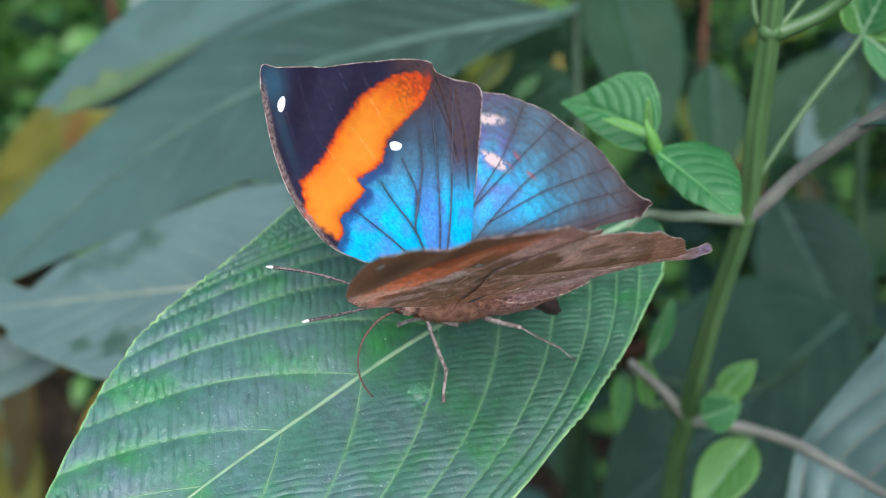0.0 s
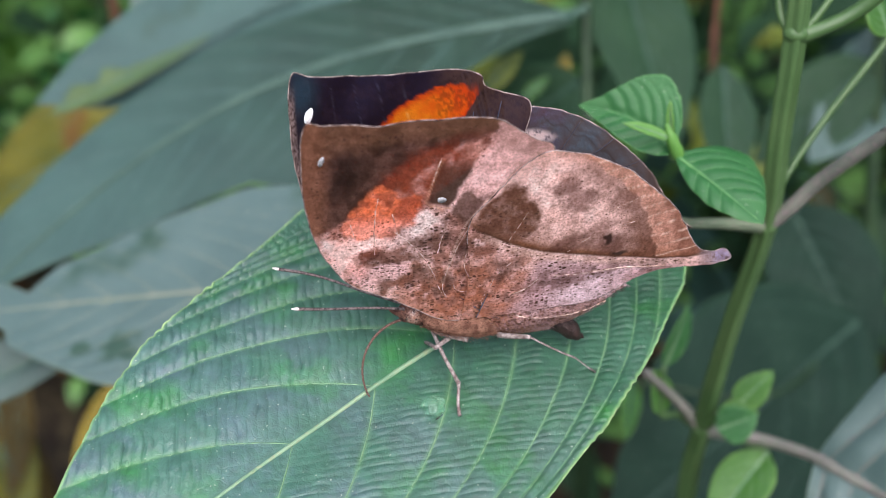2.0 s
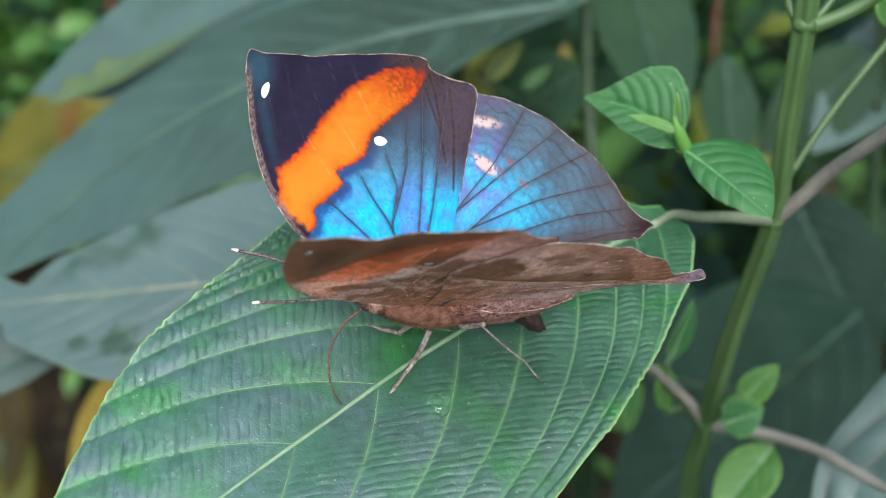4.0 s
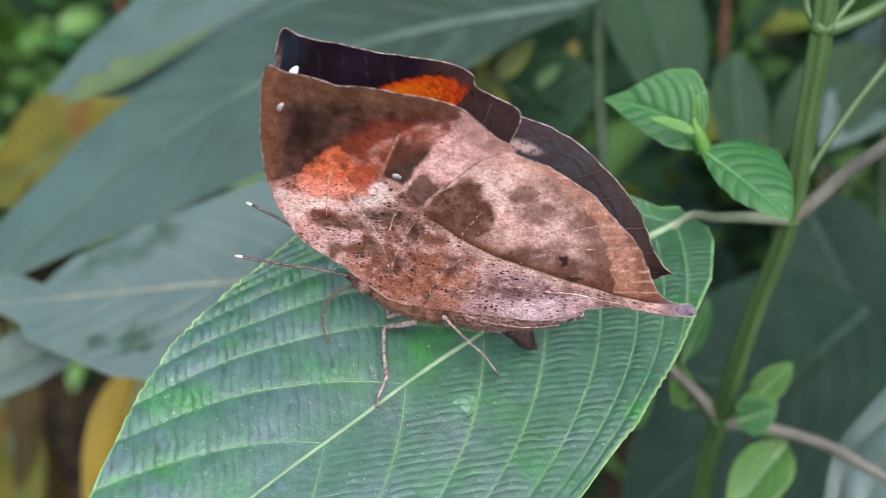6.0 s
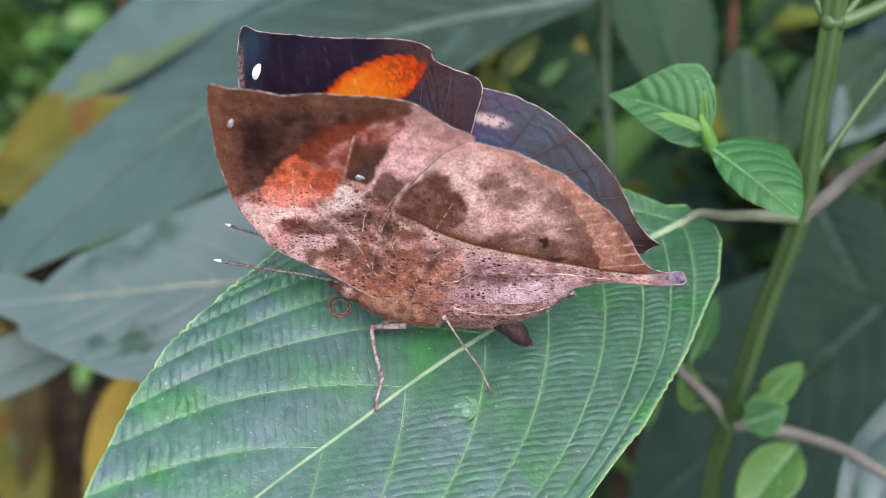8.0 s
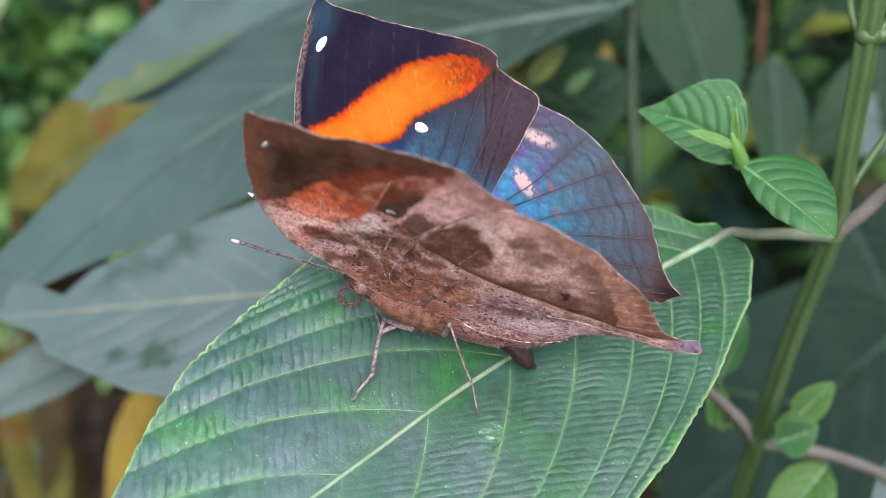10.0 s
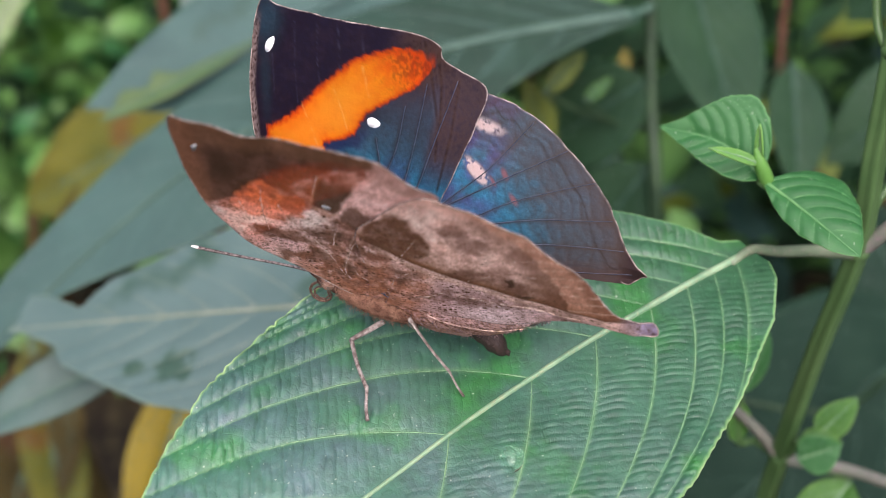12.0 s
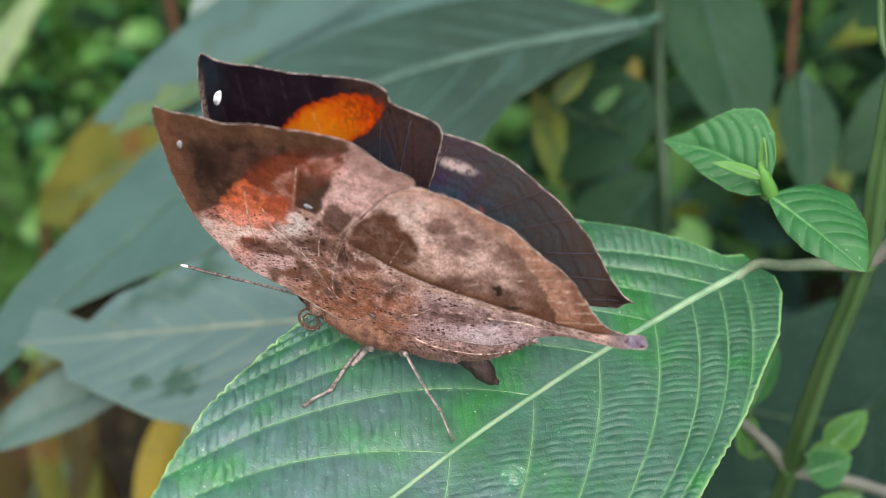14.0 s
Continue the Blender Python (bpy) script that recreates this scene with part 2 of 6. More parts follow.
def smooth_curve(points, n):
    """n points on a Catmull-Rom curve through the given ones."""
    p = np.asarray(points, float)
    p = np.vstack([2 * p[0] - p[1], p, 2 * p[-1] - p[-2]])
    out = []
    for q in np.linspace(0, len(points) - 1, n):
        i = min(int(q), len(points) - 2)
        t = q - i
        a, b, c, d = p[i:i + 4]
        out.append(0.5 * (2 * b + (c - a) * t + (2 * a - 5 * b + 4 * c - d) * t * t + (3 * b - 3 * c + d - a) * t ** 3))
    return np.array(out)


def tube_data(points, radii, sides=8, squash=1.0):
    """Vertices and faces of a closed tube along the points."""
    p = np.asarray(points, float)
    r = np.interp(np.linspace(0, 1, len(p)), np.linspace(0, 1, len(radii)), radii)
    tan = np.gradient(p, axis=0)
    tan /= np.linalg.norm(tan, axis=1)[:, None] + 1e-12
    ref = np.array([0.0, 0.0, 1.0]) if abs(tan[:, 2]).mean() < 0.8 else np.array([0.0, 1.0, 0.0])
    side = np.cross(tan, ref)
    side /= np.linalg.norm(side, axis=1)[:, None] + 1e-12
    up = np.cross(side, tan)
    ang = np.linspace(0, 2 * np.pi, sides, endpoint=False)
    ring = side[:, None] * np.cos(ang)[None, :, None] + up[:, None] * np.sin(ang)[None, :, None] * squash
    v = (p[:, None] + ring * r[:, None, None]).reshape(-1, 3)
    f = [(i * sides + j, i * sides + (j + 1) % sides, (i + 1) * sides + (j + 1) % sides, (i + 1) * sides + j)
         for i in range(len(p) - 1) for j in range(sides)]
    f.append(tuple(range(sides - 1, -1, -1)))
    f.append(tuple((len(p) - 1) * sides + j for j in range(sides)))
    return v, f


def tube(name, points, radii, material, parent, label="", n=24, sides=10, wobble=0.0, ribs=0.0):
    p = smooth_curve(points, n) if len(points) > 2 else np.linspace(points[0], points[1], n)
    v, f = tube_data(p, radii, sides)
    if ribs:
        spin = np.tile(np.linspace(0, 2 * np.pi, sides, endpoint=False), n)
        axis = np.repeat(p, sides, axis=0)
        v = axis + (v - axis) * (1 + ribs * np.cos(4 * spin))[:, None]
    if wobble:
        v = v + np.array([noise.noise_vector(Vector(x) * 300) for x in v]) * wobble
    return mesh_object(name, v, f, [material], parent, label)


def frame_of(base, tip, facing, roll=0.0):
    """A pose whose X runs from base to tip and whose Z leans towards facing."""
    x = (Vector(tip) - Vector(base)).normalized()
    z = Vector(facing)
    z = (z - x * z.dot(x)).normalized()
    y = z.cross(x)
    return Matrix.Translation(base) @ Matrix((x, y, z)).transposed().to_4x4() @ pose(0, 0, 0, roll)


# ---------------------------------------------------------------- leaves
def value_noise(x, y, seed=0):
    """Smooth random field in -1..1, one unit a cell."""
    xi, yi = np.floor(x).astype(np.int64), np.floor(y).astype(np.int64)
    fx, fy = x - xi, y - yi
    fx, fy = fx * fx * (3 - 2 * fx), fy * fy * (3 - 2 * fy)

    def h(a, b):
        k = (a * 374761393 + b * 668265263 + seed * 974711) & 0x7FFFFFFF
        k = ((k ^ (k >> 13)) * 1274126177) & 0x7FFFFFFF
        return ((k ^ (k >> 16)) & 0xFFFF) / 32767.5 - 1
    return (h(xi, yi) * (1 - fx) + h(xi + 1, yi) * fx) * (1 - fy) + (h(xi, yi + 1) * (1 - fx) + h(xi + 1, yi + 1) * fx) * fy


VEIN_FROM, VEIN_REACH, VEIN_SWEEP = (0, .12, .28, .39, .53, .64, .78, 1.0), (.95, .91, .80, .73, .67, .60, .48, .25), 0.186


def vein_start(x, y, length, width, side_sweep):
    """Where on the midrib the side vein through (x, y) sets out."""
    lam = side_sweep * length
    lo, hi = np.full_like(x, -0.4 * length), x.copy()
    knots, reach = np.array(VEIN_FROM) * length, np.array(VEIN_REACH) * width
    for _ in range(26):
        mid = 0.5 * (lo + hi)
        yy = np.interp(mid, knots, reach) * (1 - np.exp(-np.maximum(x - mid, 0) / lam))
        over = yy > np.abs(y)
        lo, hi = np.where(over, mid, lo), np.where(over, hi, mid)
    return 0.5 * (lo + hi)


def leaf(parent, m, length, left, right, material, vein_material, nx=60, ny=16, veins=8, quilt=0.0004, ladder=0.0, arch=0.0, fold=0.0,
         droop=0.0, bend=0.0, thick=0.0003, rim=1.0, seed=1, midrib=0.0007, name="leaf", label="", notch=None, teeth=0.0, starts=None, side_material=None, vein_tone=0.12, stains=()):
    """A leaf blade with its midrib and side veins as parts of it. left, right: half widths, (share of length, metres)."""
    s = np.linspace(0, 1, nx)
    c = np.linspace(-1, 1, 2 * ny + 1)
    S, C = np.meshgrid(s, c, indexing="ij")
    hl = np.interp(S, *zip(*left))
    hr = np.interp(S, *zip(*right))
    if teeth:
        bite = 0.55 + 0.9 * value_noise(S * 31, S * 0 + seed, 3)
        wob = 1 + teeth * bite * (np.abs(np.sin(S * 190 + 2.4 * value_noise(S * 14, S * 0, seed))) - 0.5) + teeth * 0.8 * np.sin(S * 23 + 2 * seed)
        hl, hr = hl * wob, hr * (2 - wob)
    half = np.where(C < 0, hl, hr)
    x = S * length
    y = C * half
    wmax = max(max(v for _, v in left), max(v for _, v in right))
    s0 = vein_start(x, y, length, wmax, VEIN_SWEEP)
    if starts is None:
        starts = [length * (0.03 + 0.8 * (i / veins) ** 1.1) for i in range(veins)]
    starts = np.asarray(starts)
    cell = np.interp(s0, starts, np.arange(len(starts)), left=0, right=len(starts) - 1)
    first = np.clip((starts[0] - s0) / (0.1 * length), 0, None)
    phase = np.where(s0 < starts[0], first, cell)
    bulge = np.abs(np.sin(np.pi * phase)) ** 0.7
    near_mid = np.clip(np.abs(y) / (0.06 * length), 0, 1)
    z = quilt * bulge * near_mid - 0.3 * quilt * (1 - near_mid)
    if ladder:
        along = np.where(y < 0, 0.79 * x + 0.61 * np.abs(y), 0.5 * x + 0.86 * y)
        jag = np.array([noise.noise(Vector((a * 260, b * 260, 4.0))) for a, b in zip(x.ravel(), y.ravel())]).reshape(x.shape)
        lane = np.floor(phase) * 1.9
        jig = np.array([noise.noise(Vector((a * 620, b * 620, 9.0))) for a, b in zip(x.ravel(), y.ravel())]).reshape(x.shape)
        # cross veins split each lane into pillows, a finer uneven row splits the pillows again
        pitch = np.where(y < 0, 0.00140, 0.00118)
        rung = np.abs(np.sin(np.pi * along / pitch + 1.1 * jag + 0.3 * jig + lane))
        rung2 = np.abs(np.sin(np.pi * phase * 2.0 + 1.8 * jag + 1.2 * jig))
        rung3 = np.abs(np.sin(np.pi * along / (0.6 * pitch) + 2.4 * jag + 1.4 * jig + 2 * lane))
        pillow = rung ** 0.5 * (0.64 + 0.36 * rung2 ** 0.5) * (0.80 + 0.20 * rung3 ** 0.5)
        uneven = np.clip(0.8 + 0.8 * jag + 0.7 * jig, 0.2, 1.5)
        z = z + ladder * np.where(y < 0, 0.62, 0.44) * (pillow - 0.6) * uneven * bulge ** 0.35 * near_mid
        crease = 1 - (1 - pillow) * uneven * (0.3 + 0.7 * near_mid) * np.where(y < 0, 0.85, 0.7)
    rnd = np.array([noise.noise(Vector((a * 60 + seed * 7.1, b * 60, seed))) for a, b in zip(x.ravel(), y.ravel())]).reshape(x.shape)
    z = z + rnd * quilt * 1.2
    z = z + fold * np.abs(y) + arch * length * (0.25 - (S - 0.5) ** 2) - droop * (np.abs(C) ** 3) * half
    yb = y + bend * np.sin(np.pi * np.clip(S / 0.82, 0, 1.2))
    if notch:
        ns, nw_, side = notch
        bite = np.exp(-((S - ns) / nw_) ** 2) * np.clip(C * side, 0, 1) ** 2
        yb = yb - np.sign(C) * bite * half * 0.55
    V = np.stack([x, yb, z], -1).reshape(-1, 3)
    k = 2 * ny + 1
    idx = np.arange(nx * k).reshape(nx, k)
    F = np.stack([idx[:-1, :-1], idx[1:, :-1], idx[1:, 1:], idx[:-1, 1:]], -1).reshape(-1, 4)
    tone = rim * np.clip((np.abs(C) - (1 - 0.012 / np.maximum(half / wmax, 0.05))) * 60, 0, 1) * 0.8
    vein_dist = np.minimum(np.abs(phase - np.round(phase)), 1)
    tone = np.maximum(tone, vein_tone * np.clip(1 - vein_dist / 0.07, 0, 1) * near_mid)
    blade = mesh_object(name, V.tolist(), F.tolist(), [material], parent, label, tone=tone.ravel())
    blade.matrix_local = m
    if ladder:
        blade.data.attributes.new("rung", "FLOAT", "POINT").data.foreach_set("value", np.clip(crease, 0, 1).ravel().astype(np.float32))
    if stains:
        dirt = np.zeros(x.size)
        for cx, cy, rx, ry in stains:
            edge = 0.5 * value_noise(x.ravel() * 420, y.ravel() * 420, seed) + 0.3 * value_noise(x.ravel() * 900, y.ravel() * 900, seed + 1)
            d = np.hypot((x.ravel() - cx) / rx, (y.ravel() - cy) / ry) + edge
            dirt = np.maximum(dirt, np.clip((1.15 - d) * 3, 0, 1))
        blade.data.attributes.new("stain", "FLOAT", "POINT").data.foreach_set("value", (0.85 * dirt).astype(np.float32))
    solid = blade.modifiers.new("thickness", "SOLIDIFY")
    solid.thickness, solid.offset = thick, -1

    if teeth and ladder:
        for j, name_of in ((0, "leaf_margin"), (k - 1, "leaf_margin")):
            edge = V.reshape(nx, k, 3)[2:-1, j] - np.array([0, 0, thick * 0.4])
            v, f = tube_data(edge, [0.0001, 0.00017, 0.00017, 0.0001], 6)
            mesh_object(name_of, v, f, [M_MARGIN_LEAF], blade, "thin pale green leaf margin")

    def height(px, py):
        i = np.clip(px / length, 0, 1) * (nx - 1)
        h = np.where(py < 0, np.interp(px / length, *zip(*left)), np.interp(px / length, *zip(*right)))
        j = (np.clip(py / np.maximum(h, 1e-5), -1, 1) + 1) * ny
        a, b = np.minimum(i.astype(int), nx - 2), np.minimum(j.astype(int), 2 * ny - 1)
        fi, fj = i - a, j - b
        P = V.reshape(nx, k, 3)
        return ((P[a, b] * ((1 - fi) * (1 - fj))[:, None] + P[a + 1, b] * (fi * (1 - fj))[:, None]
                 + P[a, b + 1] * ((1 - fi) * fj)[:, None] + P[a + 1, b + 1] * (fi * fj)[:, None]))

    px = np.linspace(0, 0.985 * length, nx)
    v, f = tube_data(height(px, np.zeros(nx)), [midrib * 1.4, midrib, midrib * 0.75, midrib * 0.5, midrib * 0.2], 8)
    mesh_object("midrib", v, f, [vein_material], blade)
    lam = VEIN_SWEEP * length
    knots, reach = np.array(VEIN_FROM) * length, np.array(VEIN_REACH) * wmax
    for side in (-1, 1):
        prof = left if side < 0 else right
        for st in starts:
            qx = np.linspace(st, min(st + 0.62 * length, 0.97 * length), 48)
            qy = np.interp(st, knots, reach) * (1 - np.exp(-(qx - st) / lam))
            ok = qy < 0.96 * np.interp(qx / length, *zip(*prof))
            if ok.sum() < 6:
                continue
            stop = len(ok) if ok[1:].all() else 1 + int(np.argmin(ok[1:]))
            qx, qy = qx[:max(stop, 6)], side * qy[:max(stop, 6)]
            v, f = tube_data(height(qx, qy) - np.array([0, 0, midrib * 0.08]), midrib * np.linspace(0.29, 0.12, len(qx)) * np.random.RandomState(int(st * 1e5) % 997 + side).uniform(0.55, 1.25, len(qx)), 6, 0.8)
            mesh_object("vein", v, f, [side_material or vein_material], blade)
    return blade


def oval(w, skew=0.42, n=9):
    """Half widths of a pointed oval leaf."""
    return [(t, w * math.sin(math.pi * t ** (math.log(0.5) / math.log(skew))) ** 0.8) for t in np.linspace(0, 1, n)]


def rounded(rows, n=25):
    """The same half widths, on a smooth curve."""
    c = smooth_curve(rows, n)
    return [(t, max(w, 0.0001)) for t, w in zip(c[:, 0], c[:, 1])]


# ---------------------------------------------------------------- ground and surroundings
GROUND = -0.5


def build_ground():
    n = 60
    g = np.sign(np.linspace(-1, 1, n)) * np.abs(np.linspace(-1, 1, n)) ** 3 * 60
    X, Y = np.meshgrid(g, g, indexing="ij")
    Z = GROUND + np.array([0.03 * noise.noise(Vector((a * 3, b * 3, 0))) for a, b in zip(X.ravel(), Y.ravel())]).reshape(X.shape)
    idx = np.arange(n * n).reshape(n, n)
    F = np.stack([idx[:-1, :-1], idx[1:, :-1], idx[1:, 1:], idx[:-1, 1:]], -1).reshape(-1, 4)
    ob = mesh_object("ground", np.stack([X, Y, Z], -1).reshape(-1, 3).tolist(), F.tolist(), [M_SOIL])
    tagged(ob, "dark damp soil of a planted bed", "ground", kind="structure")


def leaf_cloud(name, label, centres, size, materials, seed, spread_normal=0.8):
    """Many small bent leaves, each four triangles either side of a crease, in one mesh."""
    rng = np.random.RandomState(seed)
    verts, faces, slots = [], [], []
    for c in centres:
        d = rng.normal(size=3)
        d[2] = -abs(d[2]) * 0.6
        d /= np.linalg.norm(d)
        up = np.array([0, 0, 1.0]) + rng.normal(size=3) * spread_normal
        y = np.cross(up, d)
        y /= np.linalg.norm(y)
        z = np.cross(d, y)
        L = size * rng.uniform(0.5, 1.3)
        W = L * rng.uniform(0.22, 0.34)
        b = len(verts)
        for t, w, h in ((0, 0.05, 0), (0.25, 0.8, 0.05), (0.5, 1, 0.06), (0.78, 0.62, 0.02), (1, 0.02, -0.08)):
            for s in (-1, 0, 1):
                verts.append(c + d * t * L + y * s * w * W + z * (h * L + abs(s) * w * W * 0.25))
        for i in range(4):
            for j in range(2):
                a = b + i * 3 + j
                faces.append((a, a + 3, a + 4, a + 1))
        slots += [rng.randint(len(materials))] * 8
    ob = mesh_object(name, verts, faces, materials, slots=slots)
    return tagged(ob, label, "foliage", kind="stuff")


def build_foliage():
    rng = np.random.RandomState(3)
    # undergrowth beyond the bed
    far = [(rng.uniform(-0.9, 0.9), rng.uniform(0.75, 1.7), 0) for _ in range(3300)]
    far = [p for p in far if (p[0] / 0.92) ** 2 + ((p[1] - 1.2) / 0.52) ** 2 < 1 + 0.35 * noise.noise(Vector((p[0] * 4, p[1] * 4, 2)))]
    far = [np.array((x, y, GROUND + rng.uniform(0, 1) ** 1.4 * (0.25 + 0.55 * (y - 0.6)))) for x, y, _ in far]
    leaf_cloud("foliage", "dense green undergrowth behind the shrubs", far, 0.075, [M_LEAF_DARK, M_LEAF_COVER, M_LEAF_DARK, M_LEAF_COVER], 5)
    # bright ground cover seen through the gap
    low = [np.array((rng.uniform(-0.75, -0.12), rng.uniform(0.74, 1.25), GROUND + rng.uniform(0.02, 0.34))) for _ in range(3000)]
    leaf_cloud("ground_cover", "small bright green leaves of ground cover", low, 0.024, [M_LEAF_YOUNG, M_LEAF_COVER, M_LEAF_COVER], 6)
    gap = [np.array((rng.uniform(0.0, 0.16), rng.uniform(0.30, 0.46), rng.uniform(-0.13, 0.02))) for _ in range(70)]
    leaf_cloud("hanging_foliage", "small yellow-green leaves among the shrubs", gap, 0.026, [M_LEAF_COVER, M_LEAF_DARK, M_LEAF_LIMY], 10)
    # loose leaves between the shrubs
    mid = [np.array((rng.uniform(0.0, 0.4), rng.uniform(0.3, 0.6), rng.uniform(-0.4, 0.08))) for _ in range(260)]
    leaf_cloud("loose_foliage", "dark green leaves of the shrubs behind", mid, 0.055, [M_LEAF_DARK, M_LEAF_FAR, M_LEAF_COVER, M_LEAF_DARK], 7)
    # unseen crown added above the view to keep light off what stands behind
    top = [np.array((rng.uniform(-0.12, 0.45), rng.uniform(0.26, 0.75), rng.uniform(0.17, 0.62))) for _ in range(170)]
    leaf_cloud("shade_crown", "unseen dark green leaves added overhead to shade the back shrubs", top, 0.12, [M_LEAF_DARK, M_LEAF_FAR], 9)
    # unseen hedge added to close the bed round and darken the wings' reflections
    ring = []
    for _ in range(5200):
        a = rng.uniform(0, 2 * math.pi)
        r = rng.uniform(1.9, 2.6)
        tall = 1.3 + 0.9 * math.cos(a)
        ring.append(np.array((r * math.sin(a), 0.3 + r * math.cos(a), GROUND + rng.uniform(0, 0.35 + tall))))
    leaf_cloud("hedge", "unseen dark green hedge added round the bed to shape reflections", ring, 0.22, [M_LEAF_DARK, M_LEAF_DARK, M_LEAF_FAR, M_LEAF_YOUNG], 8)


# ---------------------------------------------------------------- the shrub that carries the butterfly's leaf
LEAF_BASE = Vector((0.03444, 0.0198, -0.00246))
LEAF_X = Vector((-0.73147, -0.66364, -0.15665))
LEAF_Z = Vector((0.11365, -0.34517, 0.93163))
LEAF_M = Matrix.Translation(LEAF_BASE) @ Matrix((LEAF_X, LEAF_Z.cross(LEAF_X), LEAF_Z)).transposed().to_4x4()


def mm(rows, length):
    return [(a / length, b * 0.001) for a, b in rows]


def build_shrub():
    shrub = thing("shrub", "green-stemmed shrub with large quilted opposite leaves", "shrub", "shrubs")
    tube("stem", [(0.049, 0.075, GROUND - 0.01), (0.050, 0.062, -0.2), (0.0511, 0.0569, -0.091), (0.0518, 0.0515, -0.0637), (0.0525, 0.0398, -0.033), (0.0548, 0.0327, -0.0092),
                  (0.0542, 0.029, 0.0102), (0.0539, 0.0263, 0.0274), (0.0535, 0.025, 0.05), (0.053, 0.024, 0.09)], [0.004, 0.0028, 0.0019, 0.0018, 0.0017, 0.0017, 0.0017, 0.0017, 0.0016, 0.0013],
         M_STEM, shrub, "ribbed upright green stem", 90, 32, 0.0, 0.16)
    for c, r in (((0.0518, 0.0515, -0.0637), 0.0022), ((0.0548, 0.0327, -0.0092), 0.0021), ((0.0539, 0.0263, 0.0274), 0.0021)):
        bm = bmesh.new()
        bmesh.ops.create_uvsphere(bm, u_segments=16, v_segments=10, radius=r, matrix=Matrix.Translation(c) @ Matrix.Diagonal((1, 1, 0.8, 1)))
        part("node", bm, M_STEM, shrub, "swollen joint of the stem")
    L = 118
    left = mm([(0, 2.5), (3, 4), (6, 10), (10, 15), (16.5, 22), (32, 30), (47.7, 33.3), (63.6, 30), (83, 26), (91.8, 22.3), (106.7, 12.5), (113, 6), (118, 0.3)], L)
    right = mm([(0, 3.5), (2, 6.6), (9, 12.4), (24, 19.4), (40, 25.6), (59, 28.9), (80, 25), (95, 18), (108, 9), (118, 0.3)], L)
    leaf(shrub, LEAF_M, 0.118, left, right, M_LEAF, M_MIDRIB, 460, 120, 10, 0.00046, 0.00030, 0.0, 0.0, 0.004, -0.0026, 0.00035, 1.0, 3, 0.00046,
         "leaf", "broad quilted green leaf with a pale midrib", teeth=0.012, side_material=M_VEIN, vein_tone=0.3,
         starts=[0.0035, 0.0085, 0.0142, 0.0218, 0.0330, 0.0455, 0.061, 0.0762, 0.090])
    tube("petiole", [(0.0548, 0.0327, -0.0092), (0.0462, 0.0277, -0.0066), (0.0395, 0.0228, -0.0044), LEAF_BASE - LEAF_Z * 0.0003, LEAF_BASE + LEAF_X * 0.005 - LEAF_Z * 0.00035], [0.0014, 0.0010, 0.0009, 0.0008, 0.0005], M_STALK, shrub, "pale greyish leaf stalk")
    tube("petiole", [(0.0548, 0.0327, -0.0092), (0.0585, 0.031, -0.0045), (0.0628, 0.0285, 0.0021), (0.0723, 0.0187, 0.0163), (0.0806, 0.0044, 0.033)], [0.0015, 0.0013, 0.0013, 0.0012, 0.0008], M_PETIOLE, shrub, "greyish purple leaf stalk")
    leaf(shrub, frame_of((0.0690, 0.0222, 0.0122), (0.12, -0.05, 0.07), (-0.6, 0.45, 0.7)), 0.11, oval(0.016), oval(0.010), M_LEAF_FAR, M_PETIOLE, 40, 10, 7, 0.0004, arch=0.02, seed=5, midrib=0.0006, label="broad leaf seen almost edge-on")
    tube("side_shoot", [(0.0548, 0.0325, -0.008), (0.0562, 0.0324, -0.0016), (0.0642, 0.0375, 0.0094), (0.0733, 0.0424, 0.0199), (0.0752, 0.0437, 0.0226)], [0.0009, 0.0007, 0.0006, 0.0006, 0.0005], M_STEM, shrub, "thin green side shoot")
    for tip, w, f, mt in (((0.0885, 0.036, 0.012), 0.0045, (0.1, -0.9, 0.5), M_LEAF_YOUNG), ((0.071, 0.0445, 0.031), 0.004, (0.3, -0.9, 0.4), M_LEAF_LIME), ((0.0795, 0.043, 0.0345), 0.0045, (-0.3, -0.8, 0.5), M_LEAF_YOUNG),
                          ((0.084, 0.046, 0.027), 0.005, (-0.3, -0.8, 0.5), M_LEAF_LIME)):
        b = Vector((0.075, 0.0435, 0.0222))
        leaf(shrub, frame_of(b, tip, f), (Vector(tip) - b).length, oval(w), oval(w), mt, M_VEIN, 26, 6, 5, 0.0002, arch=0.1, fold=0.2, midrib=0.0003, label="small young leaf of a side shoot")
    tube("branch", [(0.0541, 0.0265, 0.0268), (0.058, 0.026, 0.0283), (0.0633, 0.0257, 0.0314), (0.0699, 0.0236, 0.0388), (0.078, 0.022, 0.05)], [0.0015, 0.0012, 0.0012, 0.0011, 0.0009], M_STEM, shrub, "green side branch")
    tube("branch", [(0.0535, 0.0265, 0.0272), (0.052, 0.0274, 0.029), (0.0511, 0.029, 0.0335), (0.050, 0.032, 0.05)], [0.0008, 0.0007, 0.0007, 0.0005], M_STEM, shrub, "thin green side branch")
    tube("branch", [(0.0545, 0.026, 0.0272), (0.0575, 0.027, 0.0305), (0.062, 0.029, 0.0365)], [0.0007, 0.0006, 0.0005], M_STEM, shrub, "thin green side branch")
    # the bright sprout between leaf and stem
    tube("sprout_stem", [(0.0548, 0.0327, -0.0085), (0.047, 0.0295, -0.002), (0.040, 0.0245, 0.004), (0.035, 0.0207, 0.009)], [0.0009, 0.0008, 0.0009, 0.0012], M_STEM, shrub, "short green stem of a sprout")
